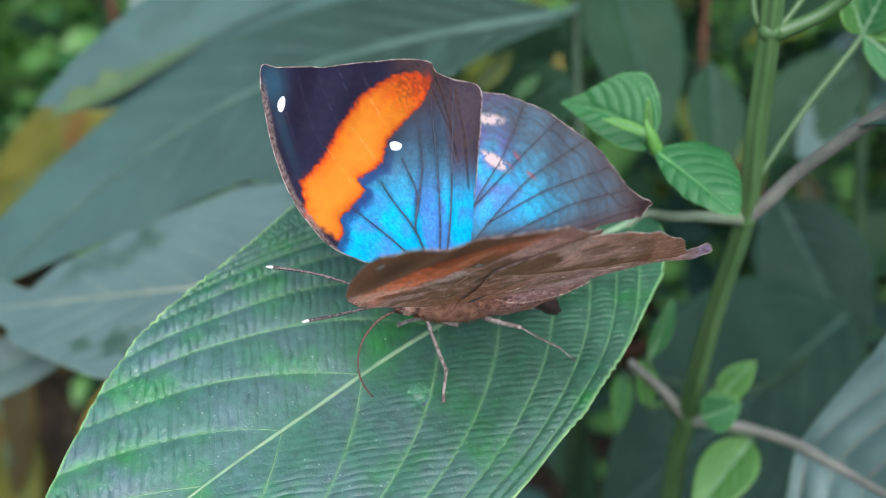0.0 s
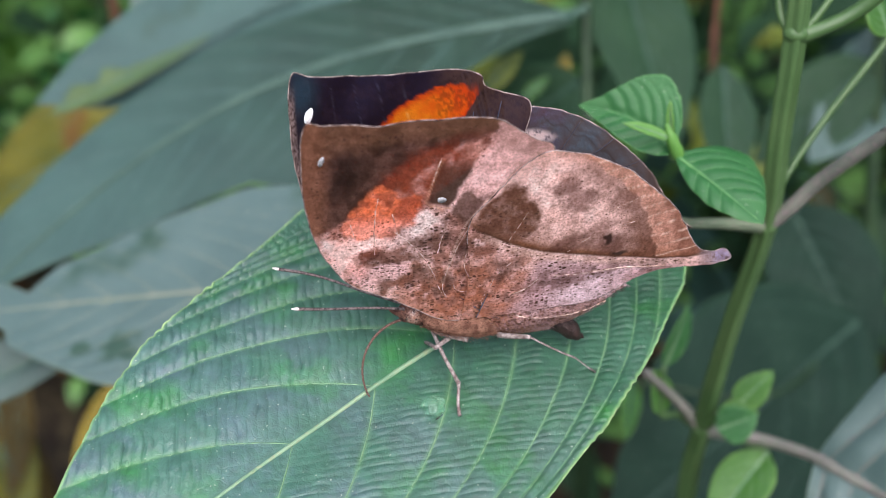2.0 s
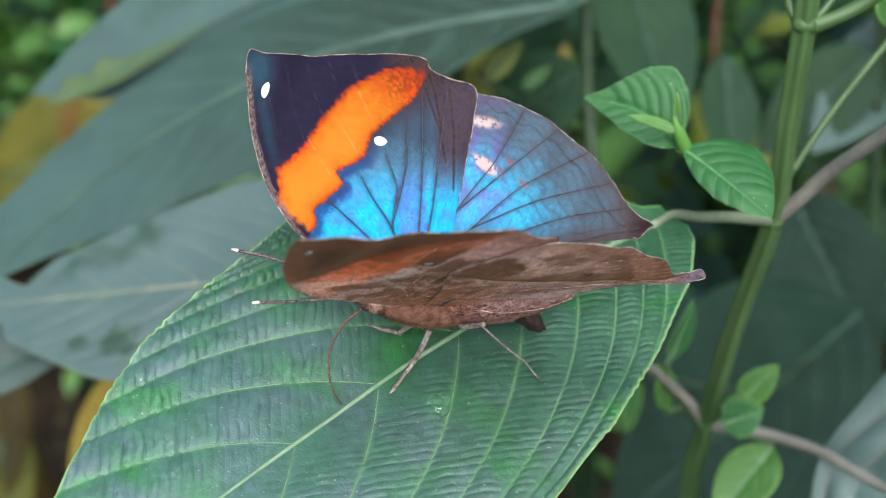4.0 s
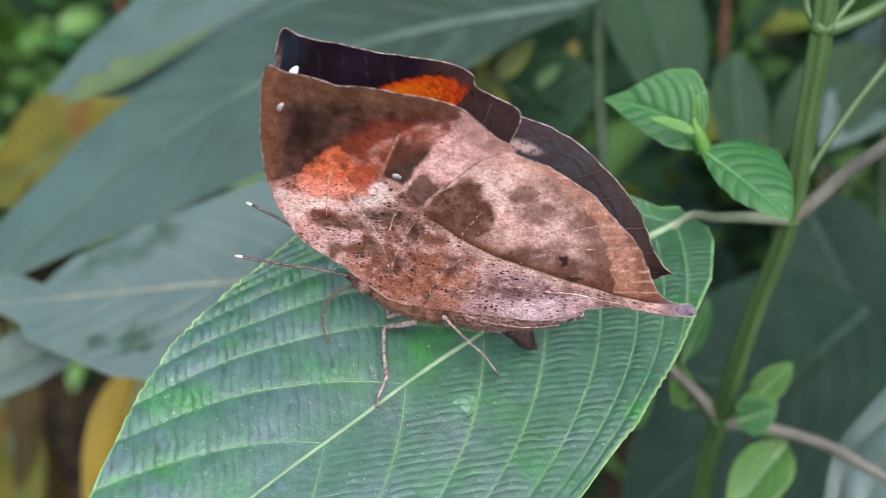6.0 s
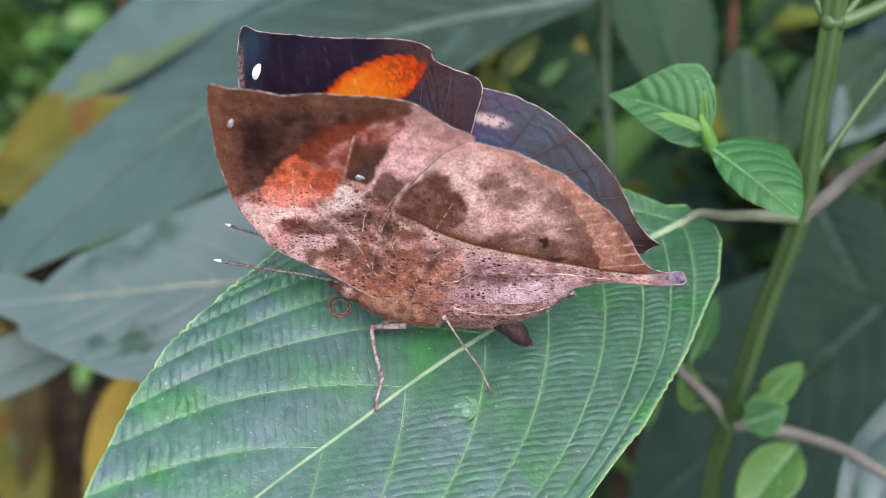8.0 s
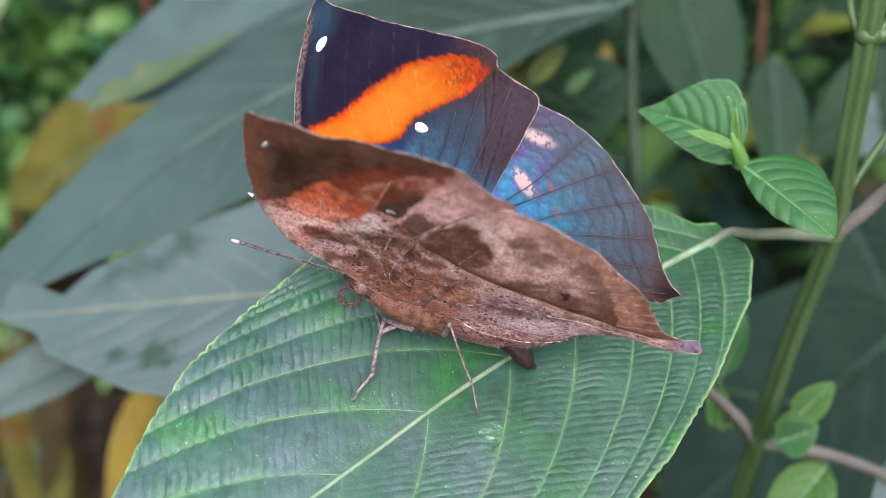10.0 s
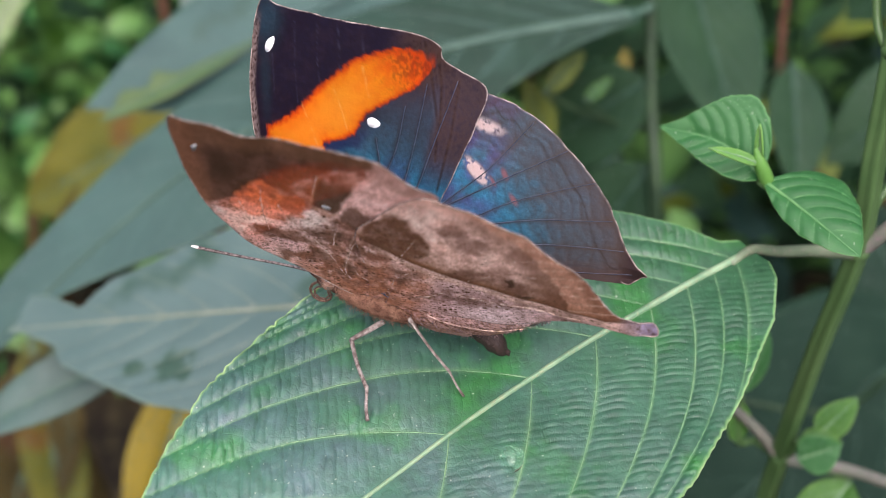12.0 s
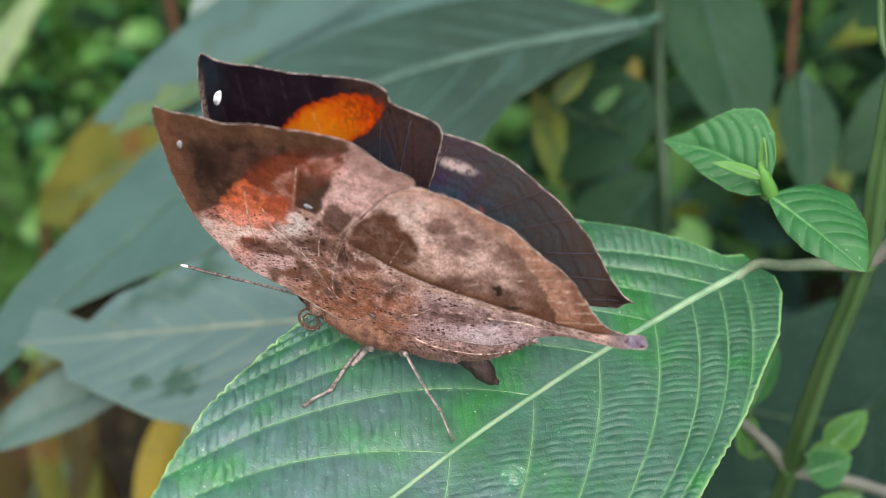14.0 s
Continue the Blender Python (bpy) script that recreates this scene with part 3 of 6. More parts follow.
    leaf(shrub, frame_of((0.0348, 0.0212, 0.0092), (0.0208, 0.0294, 0.0148), (-0.05, -0.86, 0.5)), 0.0174, rounded([(0, 0.0020), (0.08, 0.0050), (0.2, 0.0072), (0.36, 0.0083), (0.55, 0.0074), (0.72, 0.0046), (0.86, 0.0019), (0.95, 0.0007), (1, 0.0001)]), rounded([(0, 0.0010), (0.15, 0.0034), (0.35, 0.0044), (0.55, 0.0039), (0.75, 0.0023), (0.9, 0.0009), (1, 0.0001)]), M_LEAF_YOUNG, M_VEIN_YOUNG, 70, 20, 6, 0.00035, arch=0.06, fold=0.22, bend=-0.0014, midrib=0.0002, seed=9, teeth=0.02, label="bright young sprout leaf", thick=0.0002)
    leaf(shrub, frame_of((0.0352, 0.0202, 0.0088), (0.0472, 0.0070, 0.0025), (-0.12, -0.52, 0.85)), 0.0189, oval(0.0034, 0.5, 13), oval(0.0088, 0.40, 13), M_LEAF_YOUNG, M_VEIN_YOUNG, 70, 20, 6, 0.00025, arch=0.1, droop=0.2, midrib=0.00022, seed=10, teeth=0.02, label="bright young sprout leaf with a curled edge", thick=0.0002)
    leaf(shrub, frame_of((0.0344, 0.0203, 0.0115), (0.0237, 0.0155, 0.0166), (0.1, -0.75, 0.65)), 0.0104, oval(0.0010), oval(0.0009), M_BUD, M_VEIN, 30, 6, 4, 0.0001, arch=0.14, midrib=0.0002, label="narrow folded tip leaf", thick=0.0002)
    leaf(shrub, frame_of((0.0344, 0.0203, 0.0118), (0.0334, 0.0202, 0.0196), (-0.7, -0.7, 0.1)), 0.0062, oval(0.0007), oval(0.0007), M_BUD, M_VEIN, 20, 4, 3, 0.0001, fold=0.5, midrib=0.0002, label="pointed tip leaf", thick=0.0002)
    tube("bud", [(0.0364, 0.0209, 0.0074), (0.0354, 0.0204, 0.0094), (0.0343, 0.0202, 0.0118), (0.0334, 0.0202, 0.0140)], [0.0009, 0.0012, 0.0010, 0.0003], M_BUD, shrub, "plump pale green bud", 14, 10)
    # lower joint
    tube("petiole", [(0.0518, 0.0515, -0.0637), (0.0585, 0.0495, -0.0638), (0.0647, 0.0475, -0.0639), (0.0743, 0.039, -0.0631), (0.0861, 0.0256, -0.0633)], [0.0016, 0.0013, 0.0012, 0.0012, 0.001], M_PETIOLE, shrub, "greyish purple leaf stalk")
    leaf(shrub, frame_of((0.0725, 0.0405, -0.0633), (0.125, -0.03, -0.062), (-0.35, -0.75, 0.55)), 0.088, oval(0.034, 0.35), oval(0.046, 0.30), M_LEAF_GREY, M_PETIOLE, 80, 24, 9, 0.0011, 0.0, 0.03, fold=0.1, seed=6, midrib=0.0008, label="broad quilted leaf on the lower joint")
    tube("petiole", [(0.0518, 0.0515, -0.0637), (0.047, 0.051, -0.0575), (0.0385, 0.0491, -0.0485)], [0.0014, 0.0011, 0.0009], M_PETIOLE, shrub, "greyish purple leaf stalk")
    for base, tip, w, f, mt in (((0.0572, 0.0477, -0.0562), (0.0641, 0.0480, -0.0476), 0.0031, (-0.2, -0.8, 0.5), M_LEAF_LIME), ((0.0531, 0.0440, -0.0590), (0.0606, 0.0425, -0.0545), 0.0040, (0.1, -0.85, 0.5), M_LEAF_YOUNG),
                                ((0.0535, 0.0470, -0.0570), (0.0612, 0.0439, -0.0552), 0.0026, (0.0, -0.8, 0.6), M_LEAF_LIME), ((0.0655, 0.0485, -0.0670), (0.0520, 0.0368, -0.0780), 0.0058, (-0.3, -0.6, 0.7), M_LEAF_LIME),
                                ((0.0426, 0.0505, -0.0485), (0.0468, 0.0519, -0.0350), 0.0026, (0.5, -0.8, 0.3), M_LEAF_YOUNG), ((0.0435, 0.0515, -0.0600), (0.0408, 0.0505, -0.0490), 0.003, (0.5, -0.8, 0.3), M_LEAF_LIME)):
        leaf(shrub, frame_of(base, tip, f), (Vector(tip) - Vector(base)).length, oval(w), oval(w), mt, M_VEIN, 30, 8, 5, 0.0003, arch=0.1, fold=0.15, midrib=0.0003, label="small bright leaf of a lower bud", thick=0.0002)
    tube("bud_stem", [(0.0519, 0.0505, -0.0625), (0.0528, 0.048, -0.060), (0.0535, 0.047, -0.0565)], [0.001, 0.0009, 0.0007], M_STEM, shrub)
    tube("bud_stem", [(0.0519, 0.0515, -0.0640), (0.060, 0.051, -0.066), (0.0655, 0.0485, -0.0670)], [0.001, 0.0008, 0.0006], M_STEM, shrub)
    tube("bud_stem", [(0.0515, 0.052, -0.0640), (0.047, 0.053, -0.061), (0.0430, 0.0510, -0.0595), (0.0426, 0.0505, -0.0480)], [0.001, 0.0008, 0.0007, 0.0005], M_STEM, shrub)
    return shrub


# ---------------------------------------------------------------- shrubs behind
def build_back_shrubs():
    back = thing("shrub", "dark shrub with very large dull green leaves", "shrub", "shrubs")
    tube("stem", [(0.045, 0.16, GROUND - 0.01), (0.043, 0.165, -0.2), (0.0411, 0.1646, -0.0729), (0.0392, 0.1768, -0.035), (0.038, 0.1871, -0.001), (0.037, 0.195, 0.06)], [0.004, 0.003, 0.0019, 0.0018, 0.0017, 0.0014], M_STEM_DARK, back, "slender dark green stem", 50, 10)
    tube("petiole", [(0.0383, 0.184, -0.009), (0.036, 0.178, -0.0085), (0.030, 0.172, -0.0087)], [0.0013, 0.0012, 0.0011], M_VEIN_FAR, back, "pale leaf stalk")
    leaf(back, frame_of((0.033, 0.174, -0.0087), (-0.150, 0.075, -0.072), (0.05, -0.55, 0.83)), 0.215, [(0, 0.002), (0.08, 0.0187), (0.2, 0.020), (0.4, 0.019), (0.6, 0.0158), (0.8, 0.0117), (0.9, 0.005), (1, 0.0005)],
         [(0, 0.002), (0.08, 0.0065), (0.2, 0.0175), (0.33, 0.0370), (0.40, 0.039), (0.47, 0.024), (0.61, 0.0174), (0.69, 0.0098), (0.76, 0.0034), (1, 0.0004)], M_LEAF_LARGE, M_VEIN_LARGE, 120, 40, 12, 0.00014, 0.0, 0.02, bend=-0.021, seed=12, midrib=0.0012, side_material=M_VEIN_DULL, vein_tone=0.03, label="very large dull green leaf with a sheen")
    leaf(back, frame_of((0.0, 0.205, 0.004), (-0.112, 0.160, -0.030), (0.1, -0.6, 0.8)), 0.127, oval(0.026), oval(0.024), M_LEAF_FAR, M_VEIN_DULL, 60, 18, 9, 0.00015, arch=0.03, seed=13, midrib=0.0008, side_material=M_VEIN_DULL, vein_tone=0.02, label="large dull green leaf behind another")
    leaf(back, frame_of((-0.0663, 0.1735, -0.0150), (-0.1064, 0.1505, -0.0305), (0.1, -0.7, 0.7)), 0.049, [(0, 0.0008), (0.3, 0.0012), (0.52, 0.0016), (0.62, 0.0050), (0.70, 0.0018), (0.82, 0.0042), (0.9, 0.0016), (1, 0.0005)], oval(0.0034, 0.6), M_LEAF_EDGE, M_VEIN_DULL, 40, 10, 5, 0.0006, arch=0.05, fold=0.1, seed=23, midrib=0.0003, label="torn bright green edge of a folded leaf")
    tube("petiole", [(0.0, 0.205, 0.004), (-0.034, 0.190, -0.002), (-0.0663, 0.1735, -0.0150)], [0.0009, 0.0007, 0.0005], M_VEIN_DULL, back)
    tube("petiole", [(0.037, 0.193, 0.045), (0.02, 0.203, 0.02), (0.0, 0.205, 0.004)], [0.001, 0.001, 0.0009], M_VEIN_FAR, back, "pale leaf stalk")
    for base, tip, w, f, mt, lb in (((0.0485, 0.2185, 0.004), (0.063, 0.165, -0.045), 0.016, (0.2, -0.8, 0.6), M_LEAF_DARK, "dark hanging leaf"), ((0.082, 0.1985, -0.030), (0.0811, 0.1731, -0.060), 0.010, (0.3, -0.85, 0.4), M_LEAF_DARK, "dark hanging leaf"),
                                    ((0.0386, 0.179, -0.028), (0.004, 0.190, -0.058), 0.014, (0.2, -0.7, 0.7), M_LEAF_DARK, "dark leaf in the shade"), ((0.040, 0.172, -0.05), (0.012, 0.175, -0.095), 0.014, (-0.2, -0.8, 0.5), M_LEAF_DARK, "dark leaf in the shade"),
                                    ((0.0092, 0.1745, -0.031), (0.0205, 0.1798, -0.0205), 0.0030, (0.2, -0.8, 0.5), M_LEAF_LIMY, "small yellowing leaf"), ((0.0205, 0.173, -0.0325), (0.0275, 0.1747, -0.0265), 0.0016, (0.2, -0.8, 0.5), M_LEAF_LIME, "small pale green leaf"),
                                    ((0.016, 0.185, -0.062), (0.004, 0.188, -0.030), 0.006, (0.2, -0.8, 0.5), M_LEAF_LIMY, "yellowing leaf"),
                                    ((0.0173, 0.229, -0.0748), (0.0301, 0.2435, -0.0459), 0.0038, (0.2, -0.8, 0.5), M_LEAF_GOLD, "yellowing narrow leaf"), ((0.0397, 0.268, -0.066), (0.0426, 0.2758, -0.0492), 0.003, (0.1, -0.8, 0.5), M_LEAF_GOLD, "yellowing narrow leaf")):
        leaf(back, frame_of(base, tip, f), (Vector(tip) - Vector(base)).length, oval(w), oval(w), mt, M_VEIN_DARK, 40, 10, 6, 0.0005, arch=0.08, fold=0.1, midrib=0.0006, label=lb)
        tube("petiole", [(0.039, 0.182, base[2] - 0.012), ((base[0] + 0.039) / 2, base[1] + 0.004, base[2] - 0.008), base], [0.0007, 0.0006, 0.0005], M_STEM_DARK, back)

    leaf(back, frame_of((-0.0828, 0.1946, -0.0004), (-0.0921, 0.1877, -0.0138), (0.3, -0.8, 0.5)), 0.0177, oval(0.0034), oval(0.0030), M_LEAF_GREY, M_VEIN_GREY, 24, 8, 4, 0.0003, arch=0.08, midrib=0.0003, label="pale grey-green hanging leaf tip")
    tube("petiole", [(0.037, 0.195, 0.058), (-0.02, 0.2, 0.03), (-0.0828, 0.1946, -0.0004)], [0.001, 0.0009, 0.0006], M_STEM_DARK, back)

    low = thing("shrub", "low shrub with large damaged green leaves", "shrub", "shrubs")
    tube("stem", [(0.02, 0.08, GROUND - 0.01), (0.012, 0.072, -0.2), (0.004, 0.066, -0.06), (-0.001, 0.063, -0.034)], [0.004, 0.003, 0.002, 0.0014], M_STEM, low, "green stem", 30, 10)
    torn_left = mm([(0, 2), (11, 16), (30, 27), (50, 28), (67, 22.6), (80, 17.8), (90, 13.2), (96, 11), (99.5, 7), (102, 4.2), (106, 6), (112, 8.5), (120, 9.5), (122, 0.5)], 122)
    torn_right = mm([(0, 2), (11, 16), (30, 27), (50, 27.5), (65, 24), (76, 21.8), (84, 18.4), (95, 13.6), (102, 10.4), (105, 5.8), (116, 1.0), (122, 0.3)], 122)
    leaf(low, frame_of((-0.0028, 0.062, -0.0327), (-0.1174, 0.0932, -0.0604), (0.08, -0.5, 0.86)), 0.122, torn_left, torn_right, M_LEAF_GREY, M_VEIN_GREY, 170, 30, 9, 0.00022, 0.0, 0.02, seed=14, midrib=0.0007, vein_tone=0.05, stains=((0.073, 0.0125, 0.0042, 0.0034), (0.0685, 0.0150, 0.002, 0.0016), (0.082, 0.0130, 0.0022, 0.0015), (0.045, 0.012, 0.0016, 0.001)), label="large dull grey-green leaf with a torn tip")
    leaf(low, frame_of((-0.0874, 0.0982, -0.0670), (-0.1228, 0.0843, -0.0815), (0.1, -0.7, 0.7)), 0.0465, oval(0.0080), oval(0.0065), M_LEAF_FAR, M_VEIN_FAR, 40, 12, 7, 0.0005, arch=0.05, seed=15, midrib=0.0006, label="dull green leaf below another")
    tube("petiole", [(0.010, 0.070, -0.17), (-0.04, 0.10, -0.10), (-0.0874, 0.0982, -0.0670)], [0.0016, 0.0014, 0.001], M_STEM_DARK, low)
    leaf(low, frame_of((-0.0977, 0.1218, -0.0583), (-0.1183, 0.1150, -0.0729), (0.2, -0.8, 0.5)), 0.024, oval(0.0075), oval(0.0065), M_SCRAP, M_VEIN_FAR, 20, 6, 4, 0.0006, arch=0.2, midrib=0.0003, label="withered brown leaf hanging between green ones")
    tube("petiole", [(0.012, 0.072, -0.2), (-0.06, 0.14, -0.12), (-0.0977, 0.1218, -0.0583)], [0.0012, 0.001, 0.0007], M_STEM_DARK, low)

    side = thing("shrub", "shaded shrub with broad dark leaves", "shrub", "shrubs")
    tube("stem", [(0.16, 0.2, GROUND - 0.01), (0.15, 0.2, -0.2), (0.135, 0.195, -0.1), (0.13, 0.205, -0.02), (0.128, 0.21, 0.06)], [0.004, 0.003, 0.0022, 0.002, 0.0015], M_STEM_DARK, side, "slender green stem", 40, 10)
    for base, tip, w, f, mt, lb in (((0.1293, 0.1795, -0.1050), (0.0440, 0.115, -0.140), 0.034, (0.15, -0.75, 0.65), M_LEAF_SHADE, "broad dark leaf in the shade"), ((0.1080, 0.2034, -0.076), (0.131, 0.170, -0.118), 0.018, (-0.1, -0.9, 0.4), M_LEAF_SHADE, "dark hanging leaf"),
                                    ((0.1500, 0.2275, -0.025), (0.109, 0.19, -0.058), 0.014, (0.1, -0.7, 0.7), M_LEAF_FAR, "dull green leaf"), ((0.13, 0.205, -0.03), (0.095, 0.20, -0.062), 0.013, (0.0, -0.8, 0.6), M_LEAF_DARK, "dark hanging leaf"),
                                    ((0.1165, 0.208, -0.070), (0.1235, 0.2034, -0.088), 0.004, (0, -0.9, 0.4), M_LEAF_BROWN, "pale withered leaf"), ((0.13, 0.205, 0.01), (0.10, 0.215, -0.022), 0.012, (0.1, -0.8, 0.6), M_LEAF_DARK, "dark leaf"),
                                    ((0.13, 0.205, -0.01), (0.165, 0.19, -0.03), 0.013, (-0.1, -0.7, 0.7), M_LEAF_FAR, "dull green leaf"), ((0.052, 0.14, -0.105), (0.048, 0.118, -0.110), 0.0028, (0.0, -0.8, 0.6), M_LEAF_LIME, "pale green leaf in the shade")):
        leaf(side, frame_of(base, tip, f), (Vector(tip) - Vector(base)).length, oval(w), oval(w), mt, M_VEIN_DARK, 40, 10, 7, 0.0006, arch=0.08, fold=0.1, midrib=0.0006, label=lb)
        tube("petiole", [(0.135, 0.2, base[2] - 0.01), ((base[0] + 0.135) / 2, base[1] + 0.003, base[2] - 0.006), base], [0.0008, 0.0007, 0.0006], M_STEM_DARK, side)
    tube("twig", [(0.137, 0.2, -0.11), (0.095, 0.225, -0.07), (0.0839, 0.2079, -0.0511), (0.085, 0.2283, -0.031), (0.087, 0.235, 0.03)], [0.0018, 0.0015, 0.0014, 0.0013, 0.0009], M_TWIG, side, "reddish brown dry twig")

    tube("twig", [(-0.10, 0.36, -0.30), (-0.129, 0.320, -0.0588), (-0.1264, 0.332, -0.0341), (-0.12, 0.35, 0.05)], [0.002, 0.002, 0.002, 0.0016], M_TWIG, side, "reddish brown dry twig")
    tube("twig", [(0.137, 0.2, -0.11), (0.0, 0.36, -0.25), (-0.10, 0.36, -0.30)], [0.002, 0.0026, 0.003], M_TWIG, side, "reddish brown dry twig")

    dry = thing("shrub", "withering plant with drooping yellow leaves", "shrub", "shrubs")
    tube("stem", [(-0.17, 0.29, GROUND - 0.01), (-0.165, 0.28, -0.3), (-0.185, 0.29, -0.2), (-0.19, 0.31, -0.13)], [0.008, 0.007, 0.005, 0.003], M_LEAF_BROWN, dry, "thick olive brown stalk", 30, 12)
    for base, tip, w, mt, f in (((-0.110, 0.30, -0.078), (-0.196, 0.3155, -0.131), 0.022, M_LEAF_YELLOW, (0.1, -0.8, 0.6)), ((-0.165, 0.2485, -0.155), (-0.195, 0.235, -0.245), 0.020, M_LEAF_BROWN, (0.2, -0.8, 0.5)),
                                ((-0.098, 0.1808, -0.125), (-0.1125, 0.145, -0.170), 0.012, M_LEAF_GOLD, (0.3, -0.8, 0.5)), ((-0.175, 0.25, -0.15), (-0.165, 0.23, -0.25), 0.012, M_LEAF_YELLOW, (0.4, -0.8, 0.3))):
        leaf(dry, frame_of(base, tip, f), (Vector(tip) - Vector(base)).length, oval(w), oval(w), mt, M_VEIN_FAR, 40, 10, 7, 0.0012, arch=0.15, fold=0.2, midrib=0.0009, label="drooping yellow and brown leaf")
        tube("petiole", [(-0.183, 0.29, min(base[2] - 0.02, -0.14)), ((base[0] - 0.183) / 2, base[1] + 0.02, base[2] - 0.01), base], [0.0015, 0.0013, 0.001], M_LEAF_BROWN, dry)


    arching = thing("shrub", "grassy plant with a pale arching green blade", "shrub", "shrubs")
    tube("stem", [(-0.32, 0.44, GROUND - 0.01), (-0.31, 0.43, -0.30), (-0.275, 0.415, -0.135)], [0.006, 0.005, 0.004], M_STEM, arching, "green stalk", 20, 10)
    leaf(arching, frame_of((-0.275, 0.415, -0.135), (-0.2165, 0.4453, -0.055), (0.5, -0.7, 0.4)), 0.105, oval(0.007), oval(0.007), M_LEAF_PALE, M_VEIN_GREY, 40, 10, 5, 0.0006, arch=0.12, midrib=0.0012, label="pale arching green blade")


def build_drop():
    mat, n, l, b = shader("water", 0.02, 0.5)
    b.inputs["Base Color"].default_value = (1, 1, 1, 1)
    b.inputs["Transmission Weight"].default_value = 1.0
    b.inputs["IOR"].default_value = 1.33
    bm = bmesh.new()
    bmesh.ops.create_uvsphere(bm, u_segments=28, v_segments=18, radius=0.0017)
    for v in bm.verts:
        v.co.x *= 1.15 + 0.15 * math.sin(v.co.y * 900)
        v.co.z = max(v.co.z, -0.0004) * 0.85
    me = bpy.data.meshes.new("water_drop")
    bm.to_mesh(me)
    bm.free()
    me.materials.append(mat)
    me.polygons.foreach_set("use_smooth", np.ones(len(me.polygons), dtype=bool))
    ob = new("water_drop", me)
    ob.matrix_world = LEAF_M @ pose(0.0573, 0.0057, 0.0005, 0, 0, 30)
    ob.visible_shadow = False
    tagged(ob, "clear water drop on the quilted leaf", "water drop")


# ---------------------------------------------------------------- butterfly
ROOT_Y, ROOT_Z = 0.0022, 0.0020


def cloud(u, v, scale, seed):
    return sum(value_noise(u * scale * 2 ** k, v * scale * 2 ** k, seed + k) / 2 ** k for k in range(4)) / 1.6


def step(x, soft):
    t = np.clip(0.5 + x / (2 * soft), 0, 1)
    return t * t * (3 - 2 * t)


def spot(u, v, cu, cv, ru, rv, angle=0.0, soft=0.25):
    """1 inside an ellipse, 0 outside."""
    a = radians(angle)
    p = ((u - cu) * math.cos(a) + (v - cv) * math.sin(a)) / ru
    q = (-(u - cu) * math.sin(a) + (v - cv) * math.cos(a)) / rv
    return step(1 - np.sqrt(p * p + q * q), soft)


def blend(base, color, amount):
    return base * (1 - amount[:, None]) + np.array(color) * amount[:, None]


def line_distance(u, v, pts):
    """Distance to a polyline, in the units of u and v."""
    best = np.full(u.shape, 1e9)
    for (a, b), (c, d) in zip(pts[:-1], pts[1:]):
        t = np.clip(((u - a) * (c - a) + (v - b) * (d - b)) / ((c - a) ** 2 + (d - b) ** 2 + 1e-9), 0, 1)
        best = np.minimum(best, np.hypot(u - a - t * (c - a), v - b - t * (d - b)))
    return best


# veins of the two wings, in millimetres forward and outward of the wing root
FORE_VEINS = [[(3.5, 0.5), (8.5, 6.5), (13, 11.2)], [(3, 1), (4.6, 7), (7.0, 11.5), (8.3, 14.4)], [(4.6, 7), (3.4, 12.5), (4.6, 17.5)], [(4.0, 9), (1.8, 16), (1.2, 22.5)],
              [(2, 1.5), (0.6, 8), (-0.6, 17), (-1.3, 26)], [(1, 1.5), (-1.2, 9), (-3.2, 18), (-5.2, 27)]]
HIND_VEINS = [[(-1, 2), (-3.5, 9), (-4.6, 14), (-9, 24)], [(-1.5, 2), (-5, 9), (-11.5, 16), (-16.5, 23)], [(-5, 9), (-13, 14.5), (-21.5, 20.2)], [(-2, 2), (-7, 6.5), (-15, 12), (-25.5, 16.5)],
              [(-7, 6.5), (-17, 9.8), (-28.5, 11.8)], [(-2, 1.5), (-9, 4), (-20, 7), (-30.5, 8)], [(-2, 1), (-10, 1.8), (-22, 3.6), (-32, 5)]]


FORE_UNDER_VEINS = [[(11.2, 14.7), (9.4, 12.9), (7.8, 10.8), (5.9, 7.2), (5.1, 4.5), (4.5, 3.2)], [(4.2, 15.4), (5.0, 12.6), (5.3, 10.4)], [(-0.8, 18.6), (2.3, 12.1), (3.6, 8.0), (4.4, 4.4), (3.8, 2.2)],
                    [(0.4, 13.1), (1.6, 8.4), (0.7, 5.4), (-0.6, 2.6), (-1.3, 0.2)], [(-0.6, 2.6), (1.4, 2.9), (2.6, 3.6), (3.0, 5.0)], [(17.0, 16.6), (16.4, 14.3)], [(13.5, 20.5), (13.9, 16.5), (13.8, 11.3)], [(6.6, 22.0), (5.5, 26.0)],
                    [(10.8, 14.4), (11.6, 18.0)]]
HIND_UNDER_VEINS = [[(-1.2, 1.6), (-2.2, 4.2), (-2.9, 5.8), (-5.4, 8.4)], [(-5.1, 1.7), (-7.4, 2.8), (-9.6, 4.5), (-14.4, 4.4), (-20, 4.8), (-27, 4.5)], [(-2.9, 5.8), (-3.1, 8.6)], [(-6.9, 17.2), (-4.2, 11.8)], [(-15.6, 11.0), (-12.3, 8.5)], [(-8.8, 13.5), (-8.0, 9.8)],
                    [(-22.6, 13.6), (-18.6, 12.2)], [(-21.5, 17.2), (-17.5, 14.8)]]


